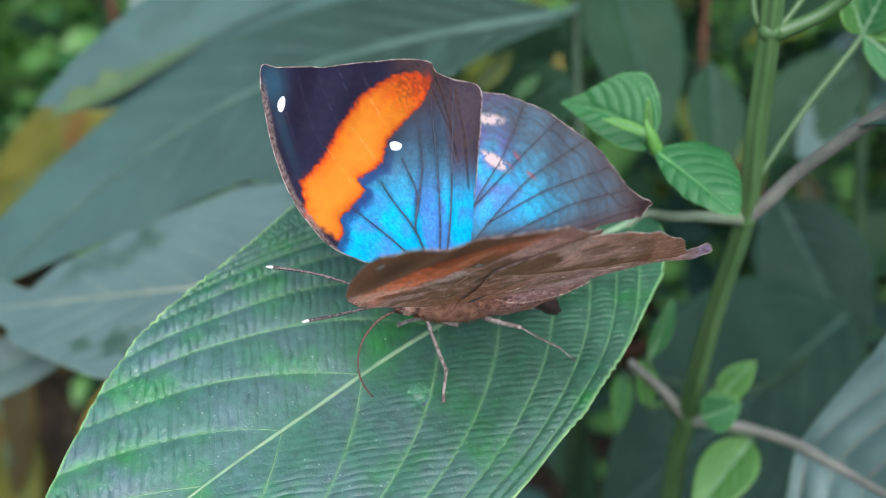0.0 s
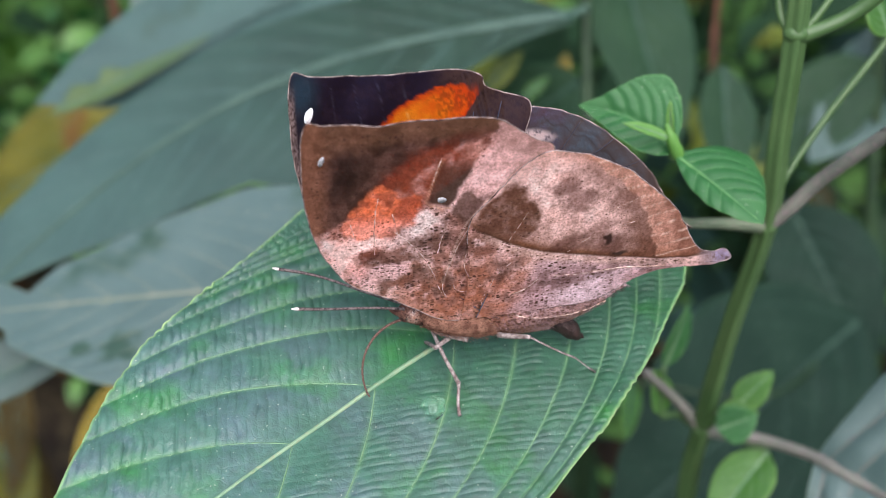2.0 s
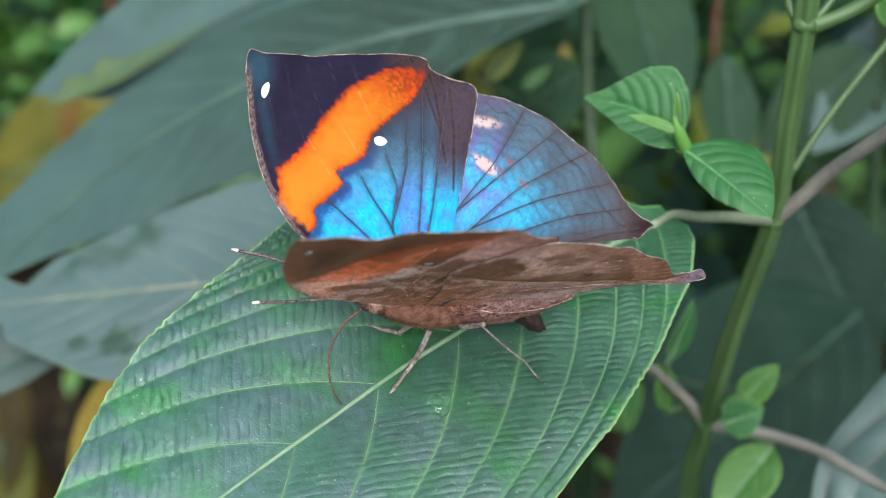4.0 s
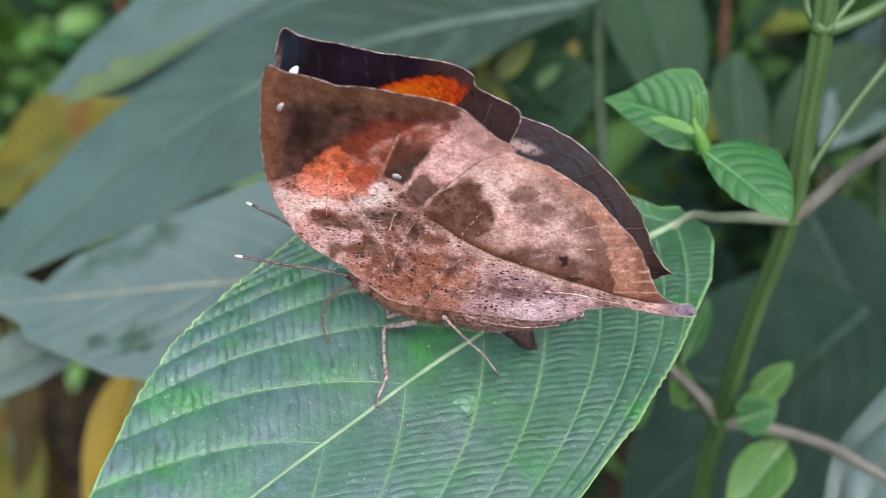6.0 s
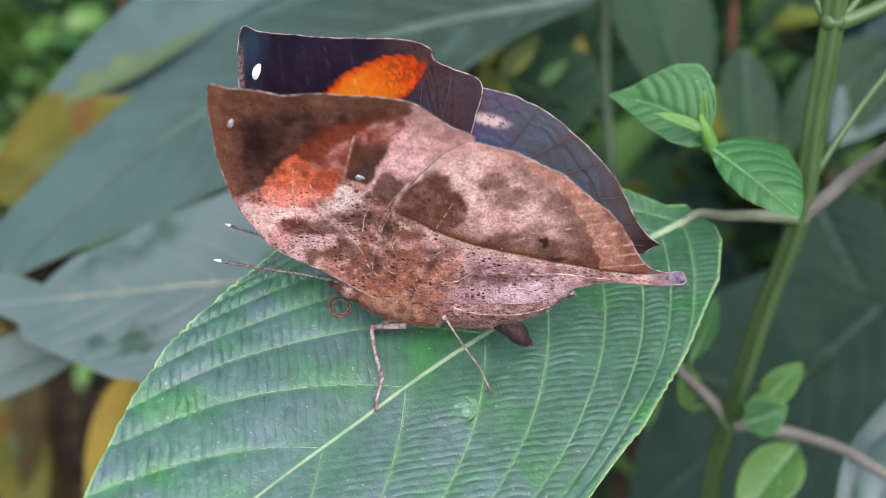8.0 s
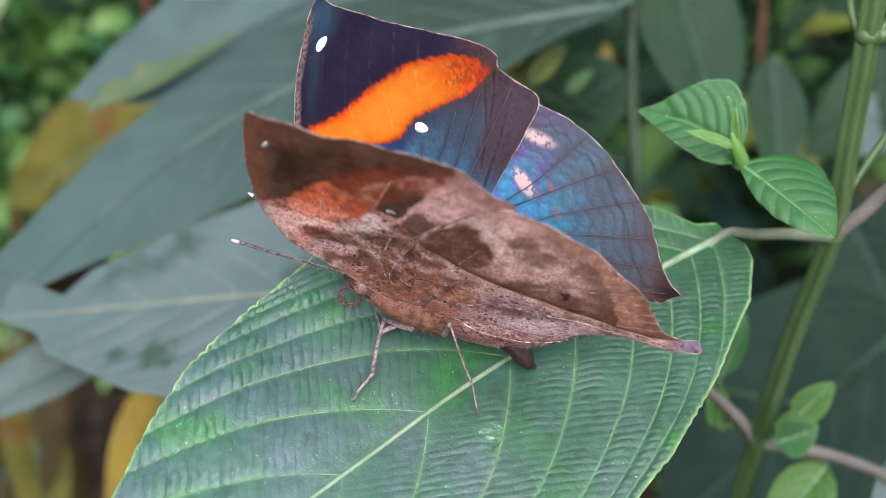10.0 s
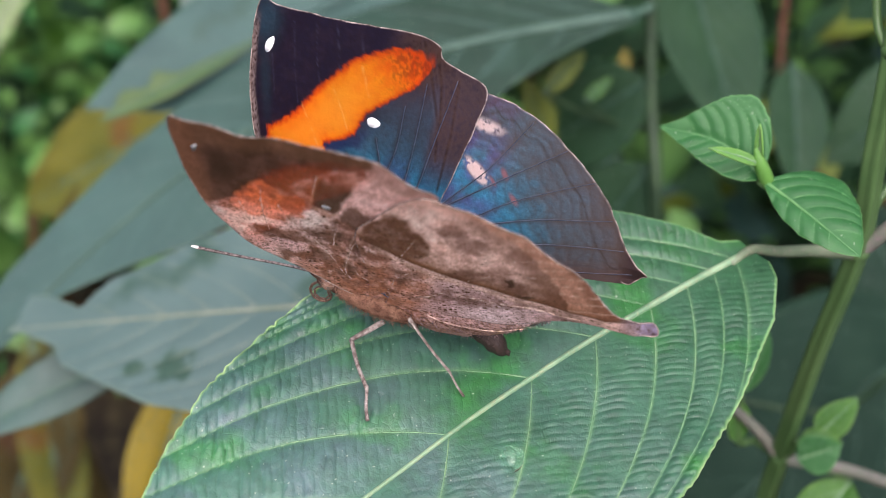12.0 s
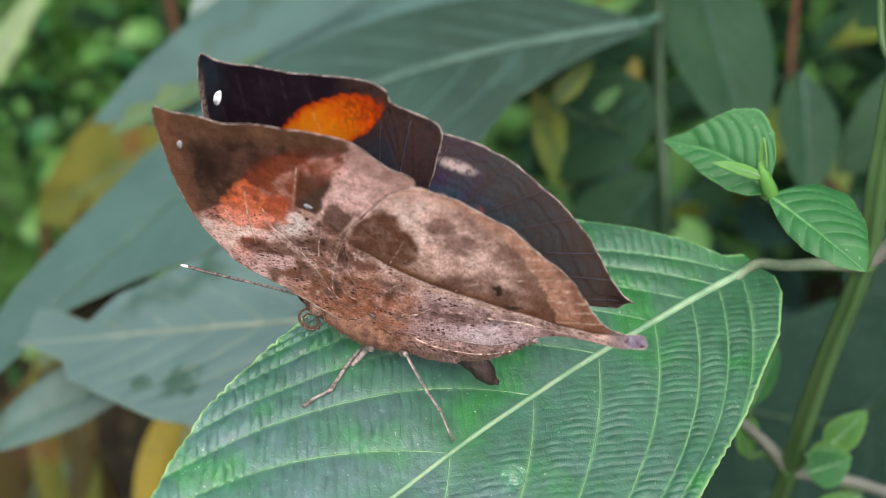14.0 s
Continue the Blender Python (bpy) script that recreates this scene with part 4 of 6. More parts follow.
FORE_STREAKS = [[(20.4, 31.9), (20.2, 26.5), (19.4, 21)], [(17.6, 31.6), (17.0, 25), (15.8, 20)], [(14.6, 31.4), (13.8, 26), (12.9, 22.5)], [(11.6, 31.3), (10.6, 26), (9.6, 22)], [(8.2, 31.3), (7.4, 26.5), (6.8, 22)], [(4.6, 31.5), (4.2, 27), (4.0, 23)]]
FORE_CREASES = [[(-0.2, 31.2), (-1.6, 27.5), (-3.4, 21), (-3.8, 16)], [(-2.2, 30.2), (-3.2, 26), (-3.8, 20)], [(-5.4, 27), (-5.4, 20), (-4.6, 12)]]


def fore_upper(u, v):
    """Upper side of the forewing: colour, and the share and colour of the metallic scales."""
    j = cloud(u, v, 1.2, 1)
    f = cloud(u, v, 3.0, 41)
    col = np.tile(np.array((0.016, 0.0082, 0.0085)), (u.size, 1))
    col = blend(col, (0.045, 0.024, 0.028), step(j - 0.2, 0.3) * 0.4)
    p = (u - 18) * -0.698 + (v - 10) * 0.716 + 0.5 * j
    q = (u - 18) * 0.716 + (v - 10) * 0.698
    hi = np.interp(p, [-2, 0.6, 3.1, 7.7, 13.4, 18.7, 24, 26.5, 28], [1, 3.0, 5.4, 4.85, 5.5, 5.5, 3.6, 1.4, 0]) + 0.35 * cloud(u, v, 2.4, 7)
    lo = np.interp(p, [-2, 0.7, 2.2, 7.4, 8.4, 12.3, 15.5, 18.8, 23.7, 27], [-4, -3.5, -2.0, -2.75, -0.9, -2.4, -1.1, -1.5, -2.3, -1.4]) + 0.22 * cloud(u, v, 2.4, 9)
    below = step(lo - q, 0.4)
    # blue field below the band, fading to slate towards the hind corner
    blue = below * step(18.0 - v + 0.30 * u + 1.4 * j, 5.5) * step(2.5 + 0.5 * u - 0.02 * v + 8, 4)
    col = blend(col, (0.040, 0.034, 0.050), below * (1 - blue) * step(26 - v + j * 2, 3) * 0.8)
    iri = np.tile(np.array((0.012, 0.41, 0.68)), (u.size, 1))
    iri = blend(iri, (0.11, 0.13, 0.50), np.clip(step(cloud(u, v, 0.35, 3) + spot(u, v, 1.5, 9, 2.2, 8) + 0.4 * spot(u, v, 11, 5, 3, 5) - 0.55, 0.5), 0, 1) * 0.6)
    iri = blend(iri, (0.07, 0.17, 0.26), step(v - 13 + j, 4.5))
    iri = blend(iri, (0.012, 0.035, 0.16), 1 - below)
    iri = iri * np.clip(1 + 0.30 * f + 0.25 * cloud(u, v, 7.0, 47), 0.3, 1.6)[:, None]
    amount = np.maximum(0.72 * blue, 0.24 * below)
    amount = np.maximum(amount, (1 - below) * 0.10)
    tip = np.maximum(spot(u, v, 21.4, 30.2, 2.0, 3.4, 0, 0.7), 0.7 * spot(u, v, 20.9, 23.5, 0.7, 6.0, -8, 0.8))
    iri = blend(iri, (0.05, 0.30, 0.46), tip * 0.8)
    amount = np.maximum(amount, 0.13 * tip)
    # deep blue cells beside the band
    edge = below * step(1.5 - (lo - q) + 0.7 * f, 0.9)
    iri = blend(iri, (0.010, 0.05, 0.26), edge * step(18 - v, 4) * 0.8)
    amount = amount * (1 - 0.45 * edge)
    band = step(hi - q, 0.22) * step(q - lo, 0.16) * step(p + 0.6, 0.5) * step(27.3 - p, 1.0)
    col = blend(col, (0.72, 0.075, 0.006), band)
    core = step(hi - q - 0.55, 0.5) * step(q - lo - 0.4, 0.4) * step(23 - p + 2 * j, 4) * band
    col = blend(col, (0.94, 0.29, 0.010), core * np.clip(0.8 + 0.3 * j, 0, 1))
    glow = core * step(hi - q - 1.6, 1.2) * step(q - lo - 1.2, 1.2) * step(17 - p + j, 5)
    col = blend(col, (0.96, 0.42, 0.035), glow * 0.6)
    scatter = band * step(p - 22 + 3 * j, 3) * step(f, 0.3) * 0.6
    col = blend(col, (0.12, 0.02, 0.01), scatter)
    amount = amount * (1 - band)
    # veins show as fine worn streaks in the dark field and across the band
    worn = np.clip(0.45 + 1.1 * cloud(u, v, 1.6, 43), 0, 1)
    for line in FORE_STREAKS:
        d = line_distance(u, v + 0.04 * np.sin(u * 5), line)
        col = blend(col, (0.095, 0.085, 0.11), step(0.06 - d, 0.09) * worn * (1 - band) * 0.7)
    for line in ([(15.5, 20.5), (13.6, 17.0), (12.6, 15.0)], [(11.5, 23.5), (9.6, 20.0), (8.6, 17.8)], [(7.6, 26.5), (6.0, 22.0)]):
        d = line_distance(u, v, line)
        col = blend(col, (0.98, 0.55, 0.16), step(0.09 - d, 0.1) * band * worn * 0.6)
    for line in FORE_CREASES:
        d = line_distance(u, v, line)
        col = blend(col, (0.006, 0.004, 0.006), step(0.14 - d, 0.18) * (1 - band) * 0.85)
        col = blend(col, (0.11, 0.085, 0.10), step(0.10 - np.abs(d - 0.36), 0.14) * (1 - band) * 0.4)
        amount = amount * (1 - 0.8 * step(0.14 - d, 0.18))
    # pale speckled leading edge
    lead = np.interp(v, [-2, 0, 2.2, 7.5, 14, 21, 28, 33], [5, 9.5, 13.6, 17.6, 21.0, 22.5, 22.7, 22.4])
    cost = step(u - lead + 0.32, 0.25) * step(30 - v, 2)
    col = blend(col, (0.36, 0.27, 0.26), cost * np.clip(0.6 + 1.2 * cloud(u, v, 7.0, 45), 0, 1))
    amount = amount * (1 - cost)
    for line in FORE_VEINS:
        near = np.exp(-line_distance(u, v, line) / 0.28)
        iri = iri * (1 - 0.45 * near)[:, None]
        amount = amount * (1 - 0.35 * near)
    trail = np.clip(step(-u - 0.12 * v - 0.6, 1.0) * step(v - 14, 5) + step(3.0 - u, 2.5) * step(v - 24.5, 4) * (1 - band), 0, 1)
    col = blend(col, (0.095, 0.052, 0.036), trail * 0.8 * np.clip(0.8 + f, 0, 1))
    iri = blend(iri, (0.10, 0.10, 0.22), trail * 0.7)
    amount = amount * (1 - 0.6 * trail)
    return col, iri, amount


def hind_scallops(u, v):
    """Rows of small arcs across the outer half of the hindwing, 0 in the grooves."""
    r = np.hypot(u + 2, v - 2)
    a = np.arctan2(v - 2, -u - 2)
    row = r / 1.7 + 0.5 * np.abs(np.sin(11 * a + 0.5)) + 0.5 * value_noise(u * 0.4, v * 0.4, 21)
    return np.abs(np.sin(np.pi * row)) * (0.7 + 0.3 * np.abs(np.sin(11 * a + 0.5 + 0.5 * np.pi * (np.floor(row) % 2))))


def hind_upper(u, v):
    j = cloud(u, v, 1.0, 31)
    f = cloud(u, v, 3.0, 33)
    col = np.tile(np.array((0.128, 0.073, 0.050)), (u.size, 1))
    r = np.hypot(u + 2, v - 2)
    # brown hairy field along the body
    inner = step(6.4 + 0.06 * u - v + 0.5 * j, 2.6) * step(-u - 3, 3)
    hair = np.abs(np.sin(3.0 * v + 1.4 * cloud(u * 0.35, v, 1.2, 39) + 0.35 * u))
    col = blend(col, (0.135, 0.086, 0.080), inner)
    col = blend(col, (0.040, 0.024, 0.024), inner * step(0.35 - hair, 0.3) * 0.7)
    blue = step(20.5 - r + 1.5 * j, 7.0) * (1 - inner)
    iri = np.tile(np.array((0.013, 0.42, 0.69)), (u.size, 1))
    iri = blend(iri, (0.045, 0.22, 0.34), step(r - 14.5 + 2 * j, 5))
    iri = blend(iri, (0.15, 0.10, 0.36), np.clip(step(u + 11.5 + 0.1 * v, 2.5) * step(v - 8, 5) * step(cloud(u, v, 0.4, 35) + 0.2, 0.6), 0, 1) * 0.75)
    arcs = hind_scallops(u, v)
    far = step(r - 12.5, 4)
    iri = iri * np.clip(1 + 0.28 * f + 0.25 * cloud(u, v, 7.0, 49) + far * (0.24 * arcs - 0.12), 0.3, 1.6)[:, None]
    amount = np.maximum(0.76 * blue, 0.29 * step(28 - r + j, 5) * (1 - inner))
    amount = amount * (1 - 0.15 * far * step(0.3 - arcs, 0.25))
    col = blend(col, (0.020, 0.014, 0.015), far * step(0.2 - arcs, 0.2) * (1 - inner) * 0.2)
    wavy = line_distance(u, v + 0.35 * np.sin(u * 1.9), [(-11, 24.2), (-13, 23), (-18.5, 19.8), (-22.5, 16), (-25.5, 11.5), (-27, 7.5), (-30, 5.2)])
    dark = step(0.10 - wavy, 0.13) * 0.65
    col = blend(col, (0.012, 0.010, 0.012), dark)
    amount = amount * (1 - dark)
    worn = np.maximum(1.3 * spot(u, v, -9.9, 15.4, 2.3, 0.85, 42, 0.4), 1.0 * spot(u, v, -10.4, 21.6, 2.4, 0.8, 12, 0.5)) * step(cloud(u, v, 2.4, 37) + 0.3, 0.25)
    worn = np.maximum(worn, 0.5 * step(0.25 - line_distance(u, v, [(-8.2, 24), (-6.6, 19), (-5.0, 13)]), 0.3) * step(f - 0.1, 0.2))
    col = blend(col, (0.82, 0.70, 0.70), np.clip(worn, 0, 1))
    amount = amount * (1 - np.clip(worn, 0, 1))
    pink = np.zeros(u.shape)
    for cu, cv, ru, rv, an in ((-13.6, 15.6, 0.35, 0.8, -30), (-15.2, 12.4, 0.35, 0.9, -40), (-12.2, 14.4, 0.2, 0.7, -35), (-4.2, 10.5, 0.25, 4.0, 5)):
        pink = np.maximum(pink, spot(u, v, cu, cv, ru, rv, an, 0.7))
    col = blend(col, (0.42, 0.14, 0.15), pink * 0.9)
    amount = amount * (1 - 0.8 * pink)
    for line in HIND_VEINS:
        near = np.exp(-line_distance(u, v, line) / 0.28)
        iri = iri * (1 - 0.45 * near)[:, None]
        amount = amount * (1 - 0.35 * near)
    tip = step(-u - 30.5, 1.5)
    col = blend(col, (0.05, 0.035, 0.045), tip * 0.8)
    amount = amount * (1 - tip)
    return col, iri, amount


def inside(u, v, poly, soft):
    """1 within a closed outline, 0 without, with a soft rim."""
    hit = np.zeros(u.shape, bool)
    for (a, b), (c, d) in zip(poly, poly[1:] + poly[:1]):
        cross = ((b > v) != (d > v)) & (u < (c - a) * (v - b) / (d - b + 1e-12) + a)
        hit ^= cross
    return step(np.where(hit, 1.0, -1.0) * line_distance(u, v, poly + poly[:1]), soft)


def ragged(u, v, seed):
    return 0.55 * value_noise(u * 0.7, v * 0.7, seed) + 0.35 * value_noise(u * 1.7, v * 1.7, seed + 1) + 0.15 * value_noise(u * 3.6, v * 3.6, seed + 2)


def under_common(u, v):
    """Dead-leaf ground colour, rust towards the wing root, shared by both wings."""
    j = cloud(u, v, 0.45, 51)
    k = 0.7 * cloud(u, v, 1.1, 57)
    col = np.tile(np.array((0.54, 0.29, 0.24)), (u.size, 1))
    col = blend(col, (0.22, 0.098, 0.073), step(j + 0.35 * k - 0.12, 0.35) * 0.9)
    col = blend(col, (0.84, 0.56, 0.52), step(cloud(u, v, 0.6, 61) + 0.3 * k - 0.22, 0.28) * 0.85)
    rust = spot(u, v, 1, 2, 9, 6.5, 10, 0.7)
    col = blend(col, (0.46, 0.17, 0.10), rust * np.clip(0.7 + 0.8 * k, 0, 1))
    return col, j, k


def vein_smudge(u, v, lines, col):
    """Clouded dark tone laid on both sides of the raised veins."""
    dust = np.clip(0.55 + 1.3 * cloud(u, v, 1.3, 59), 0, 1)
    for line in lines:
        d = line_distance(u, v, line)
        col = blend(col, (0.105, 0.052, 0.046), step(0.75 - np.abs(d - 0.55), 0.6) * dust * 0.5)
    return col


def fore_under(u, v):
    """Underside of the forewing: colour, and how thick the dark flecks lie."""
    col, j, k = under_common(u, v)
    un, vn = u + ragged(u, v, 45), v + ragged(u, v, 47)
    fleck = 0.95 + 0.1 * step(8 - v, 4)
    # pale field along the leading edge, crossed by slanting brown bands
    pale = inside(un, vn, [(21.8, 15.5), (18.6, 13.9), (14.5, 14.4), (11.2, 14.5), (7.2, 18.2), (4.2, 16.8), (6, 14), (10, 12.2), (15.5, 11.8), (18.2, 7.5)], 0.7)
    col = blend(col, (0.90, 0.64, 0.60), pale * np.clip(0.95 + 0.3 * j, 0, 1))
    pale2 = inside(un, vn, [(16.5, 9.4), (9.5, 9.6), (8.6, 7.8), (12.8, 5.6), (14.2, 5.2), (17.4, 7.6)], 0.6)
    col = blend(col, (0.80, 0.50, 0.48), pale2 * np.clip(0.8 + 0.4 * j, 0, 1))
    for poly, a in (([(8.2, 13.7), (6, 14.4), (3.2, 13.4), (3.0, 11.4), (6.2, 10.8), (8.6, 11.6)], 0.8), ([(17, 11.2), (14, 11.4), (9.6, 11.6), (7.6, 10.2), (10.5, 9.4), (15.5, 9.6)], 0.62),
                    ([(8.6, 8.2), (6.4, 8.2), (4.8, 6.6), (6.4, 5.2), (8.8, 6.2)], 0.65), ([(13.6, 5.6), (12.4, 6.8), (11.2, 6.0), (12.2, 4.4)], 0.6), ([(-1.2, 13.4), (1.8, 15.2), (2.6, 11), (1.4, 8.4), (-0.6, 10)], 0.45)):
        col = blend(col, (0.15, 0.068, 0.052), inside(un, vn, poly, 0.7) * a)
    # dark outer field
    apex = step(v - np.interp(u, [-8, 0, 3, 8, 10, 12, 14.2, 15.5, 17.8, 21, 23], [31, 29.0, 28.0, 24.5, 21.5, 21.6, 21.8, 18.9, 17.2, 15.6, 14.5]) + 0.6 * k, 0.6)
    col = blend(col, (0.060, 0.031, 0.024), apex)
    col = blend(col, (0.145, 0.074, 0.058), apex * step(cloud(u, v, 0.45, 71) + 0.3 * k - 0.02, 0.3) * 0.9)
    col = blend(col, (0.030, 0.018, 0.016), apex * spot(un, vn, 17.5, 24.5, 2.2, 4.2, 25, 0.6) * 0.75)
    col = blend(col, (0.23, 0.115, 0.066), apex * step(v - 29.6 + 0.06 * u + k, 1.4) * 0.6)
    col = blend(col, (0.30, 0.135, 0.080), apex * step(u - 20.2 + 0.4 * k, 1.4) * 0.65)
    fleck = fleck * (1 - 0.35 * apex)
    rust = inside(un, vn, [(13.5, 22.6), (10.4, 26.0), (7.5, 27.9), (2.8, 28.3), (0.6, 27.2), (1.2, 24.6), (5.6, 21.5), (6.6, 18.6), (8.6, 17.6), (10.5, 19.0), (11.2, 20.6)], 0.9)
    col = blend(col, (0.22, 0.060, 0.034), rust * np.clip(0.72 + 0.6 * k, 0.25, 1))
    fleck = fleck * (1 - 0.8 * rust)
    patch = inside(un, vn, [(14.4, 22.3), (12.6, 21.9), (11.4, 20.4), (7.9, 19.7), (8.1, 17.6), (11.2, 14.5), (14.3, 14.4), (17.2, 14.6), (18.2, 16.6)], 0.45)
    col = blend(col, (0.70, 0.19, 0.075), patch * np.clip(0.9 + 0.6 * k, 0.3, 1))
    col = blend(col, (0.30, 0.085, 0.045), patch * step(ragged(u * 1.3, v * 1.3, 63) - 0.06, 0.25) * step(v - 15.0, 1.5) * 0.85)
    col = blend(col, (0.92, 0.42, 0.34), patch * step(16.8 - v + 0.6 * k, 1.6) * 0.7)
    col = blend(col, (0.40, 0.10, 0.055), patch * spot(un, vn, 9.6, 18.3, 2.0, 1.8, 0, 0.6) * 0.7)
    fleck = fleck * (1 - 0.45 * patch)
    # dark window with its pale rim, the pale field behind it
    window = inside(u + 0.12 * k, v, [(7.1, 19.2), (4.2, 18.2), (3.2, 19.6), (0.8, 25.6), (5.5, 25.4), (6.5, 22.0)], 0.28) * step(25.2 - v + k, 1.6)
    col = blend(col, (0.085, 0.052, 0.040), window * 0.95)
    rim = line_distance(u, v + 0.12 * np.sin(u * 4), [(5.3, 26), (6.6, 22.0), (7.3, 19.0), (5.6, 18.1), (3.6, 17.8)])
    col = blend(col, (0.60, 0.34, 0.22), step(0.09 - rim, 0.09) * 0.8)
    hindpart = inside(un, v, [(3.6, 17.6), (2.9, 20.4), (1.2, 24.0), (-1.0, 28.0), (-2.0, 31.5), (-12, 28), (-9, 22), (-2, 17), (1.2, 15.0)], 0.45)
    col = blend(col, (0.82, 0.51, 0.48), hindpart * np.clip(0.9 + 0.25 * j, 0, 1))
    col = blend(col, (0.30, 0.16, 0.13), hindpart * step(v - 27.0 - 0.3 * u + k, 1.6) * 0.55)
    triangle = inside(un * 0.5 + u * 0.5, vn, [(3.6, 17.7), (2.3, 20.1), (-0.8, 19.4), (1.5, 15.0), (2.6, 15.6)], 0.35)
    col = blend(col, (0.14, 0.075, 0.058), triangle * 0.88)
    fleck = fleck * (1 - 0.6 * hindpart) * (1 - 0.3 * pale) * (1 - 0.9 * window)
    col = vein_smudge(u, v, FORE_UNDER_VEINS[:5], col)
    seam = line_distance(u, v, [(-7.8, 26), (-4.6, 23.9), (-0.9, 18.7), (1.6, 15.2), (2.8, 12), (4.4, 5)])
    col = blend(col, (0.58, 0.40, 0.33), step(0.15 - seam, 0.12) * 0.6)
    return col, fleck


def hind_under(u, v):
    col, j, k = under_common(u, v)
    un, vn = u + ragged(u, v, 45), v + ragged(u, v, 47)
    line = np.interp(-u, [-10, -7, -2, -0.3, 4.0, 8.8, 15.6, 20.4, 26, 32, 37], [20.5, 19, 16, 14, 11.3, 9.2, 7.7, 6.8, 5.9, 5.6, 5.3])
    above = step(v - line, 0.14)
    fleck = 0.78 + 0.2 * j
    col = blend(col, (0.88, 0.59, 0.53), above * np.clip(0.88 + 0.5 * cloud(u, v, 0.3, 81), 0, 1))
    col = blend(col, (0.55, 0.24, 0.145), above * step(np.hypot(u + 6, v - 6) - 18.8 + 1.2 * k, 1.6) * 0.4)
    shade = above * np.exp(-np.clip(v - line, 0, 50) / (2.1 + 0.5 * j)) * step(-u + 1.5, 1.5)
    col = blend(col, (0.21, 0.080, 0.034), np.clip(shade * 1.35, 0, 1) * 0.95)
    # blotches
    patch = inside(0.6 * u + 0.4 * un, 0.6 * v + 0.4 * vn, [(0.8, 14.2), (0.2, 17.6), (-3.6, 21.4), (-5.8, 20.6), (-6.8, 18.4), (-8.2, 16.4), (-8.0, 12.8), (-4.5, 11.2)], 0.5)
    col = blend(col, (0.18, 0.082, 0.054), above * patch * np.clip(0.92 + 0.5 * k, 0.4, 1))
    fleck = fleck + 0.2 * patch
    for cu, cv, ru, rv, an, a in ((-11.3, 19.9, 1.7, 1.7, 0, 0.75), (-13.6, 17.6, 2.3, 1.5, -40, 0.7), (-14.8, 22.0, 1.0, 0.7, 20, 0.45), (-19.6, 17.2, 2.4, 1.3, -45, 0.55), (-16.6, 12.0, 2.2, 1.2, -30, 0.45), (-18.4, 9.5, 2.4, 1.8, -20, 0.8), (-12.5, 9.9, 3.4, 1.3, -12, 0.7)):
        col = blend(col, (0.145, 0.060, 0.046), above * spot(un, vn, cu, cv, ru, rv, an, 0.5) * a)
    # brown band that ends at an orange-tan outer margin
    edge = np.interp(v, [5, 6.9, 12.9, 16.9, 20.2, 25], [-26.2, -25.6, -23.6, -21.7, -18.5, -13]) + 0.25 * np.sin(v * 2.1) + 0.2 * k
    outer = step(edge - u, 0.18) * above
    band = step(u - edge, 0.18) * step(edge + 3.4 + 0.8 * j - u, 2.2) * above
    col = blend(col, (0.19, 0.085, 0.055), band * np.interp(v, [5, 14, 21, 24], [0.95, 0.75, 0.45, 0.2]))
    col = blend(col, (0.46, 0.215, 0.14), outer * 0.65)
    col = blend(col, (0.24, 0.10, 0.065), outer * step(edge - 3.4 - u + 0.4 * k, 0.5) * 0.6)
    dash = np.abs((v + 0.18 * u + 0.2 * j) / 1.9 - np.round((v + 0.18 * u + 0.2 * j) / 1.9)) * 1.9
    col = blend(col, (0.78, 0.58, 0.46), outer * step(0.10 - dash, 0.08) * 0.7)
    fleck = fleck * (1 - 0.4 * outer)
    col = blend(col, (0.02, 0.012, 0.012), above * spot(un, vn, -17.8, 10.3, 0.55, 0.9, 0, 0.5) * 0.9)
    col = blend(col, (0.025, 0.02, 0.02), above * spot(un, vn, -20.0, 7.6, 1.2, 0.45, -10, 0.5) * 0.9)
    col = blend(col, (0.10, 0.048, 0.03), step(0.20 - np.abs(v - line - 0.14), 0.14) * step(-u + 1, 1) * 0.85)
    # lower part: pale edge along the line, then violet grey towards the tail
    lower = 1 - above
    violet = lower * step(-u - 7.5 + 1.5 * j - 0.5 * (v - 4), 2.0)
    col = blend(col, (0.55, 0.355, 0.37), violet * 0.85)
    col = blend(col, (0.76, 0.58, 0.62), violet * np.clip(spot(un, vn, -16, 0.8, 5.0, 2.6, -10, 0.7) + 0.5 * spot(un, vn, -20, 4.0, 5, 0.8, -8, 0.6), 0, 1) * 0.85)
    col = blend(col, (0.28, 0.17, 0.17), violet * spot(un, vn, -11.5, 3.3, 4.2, 0.9, -4, 0.6) * 0.95)
    col = blend(col, (0.70, 0.47, 0.40), lower * step(1.3 - (line - v) + 0.3 * k, 0.7) * step(-u - 1, 2) * 0.8)
    col = vein_smudge(u, v, HIND_UNDER_VEINS[:3], col)
    col = blend(col, (0.15, 0.12, 0.14), step(-u - 32.2 + 0.8 * k, 1.2) * 0.8)
    col = blend(col, (0.24, 0.20, 0.28), step(-u - 34.4 + 0.5 * k, 0.6) * 0.85)
    fleck = fleck * (1 - 0.38 * above) + 0.05 * lower
    return col, fleck


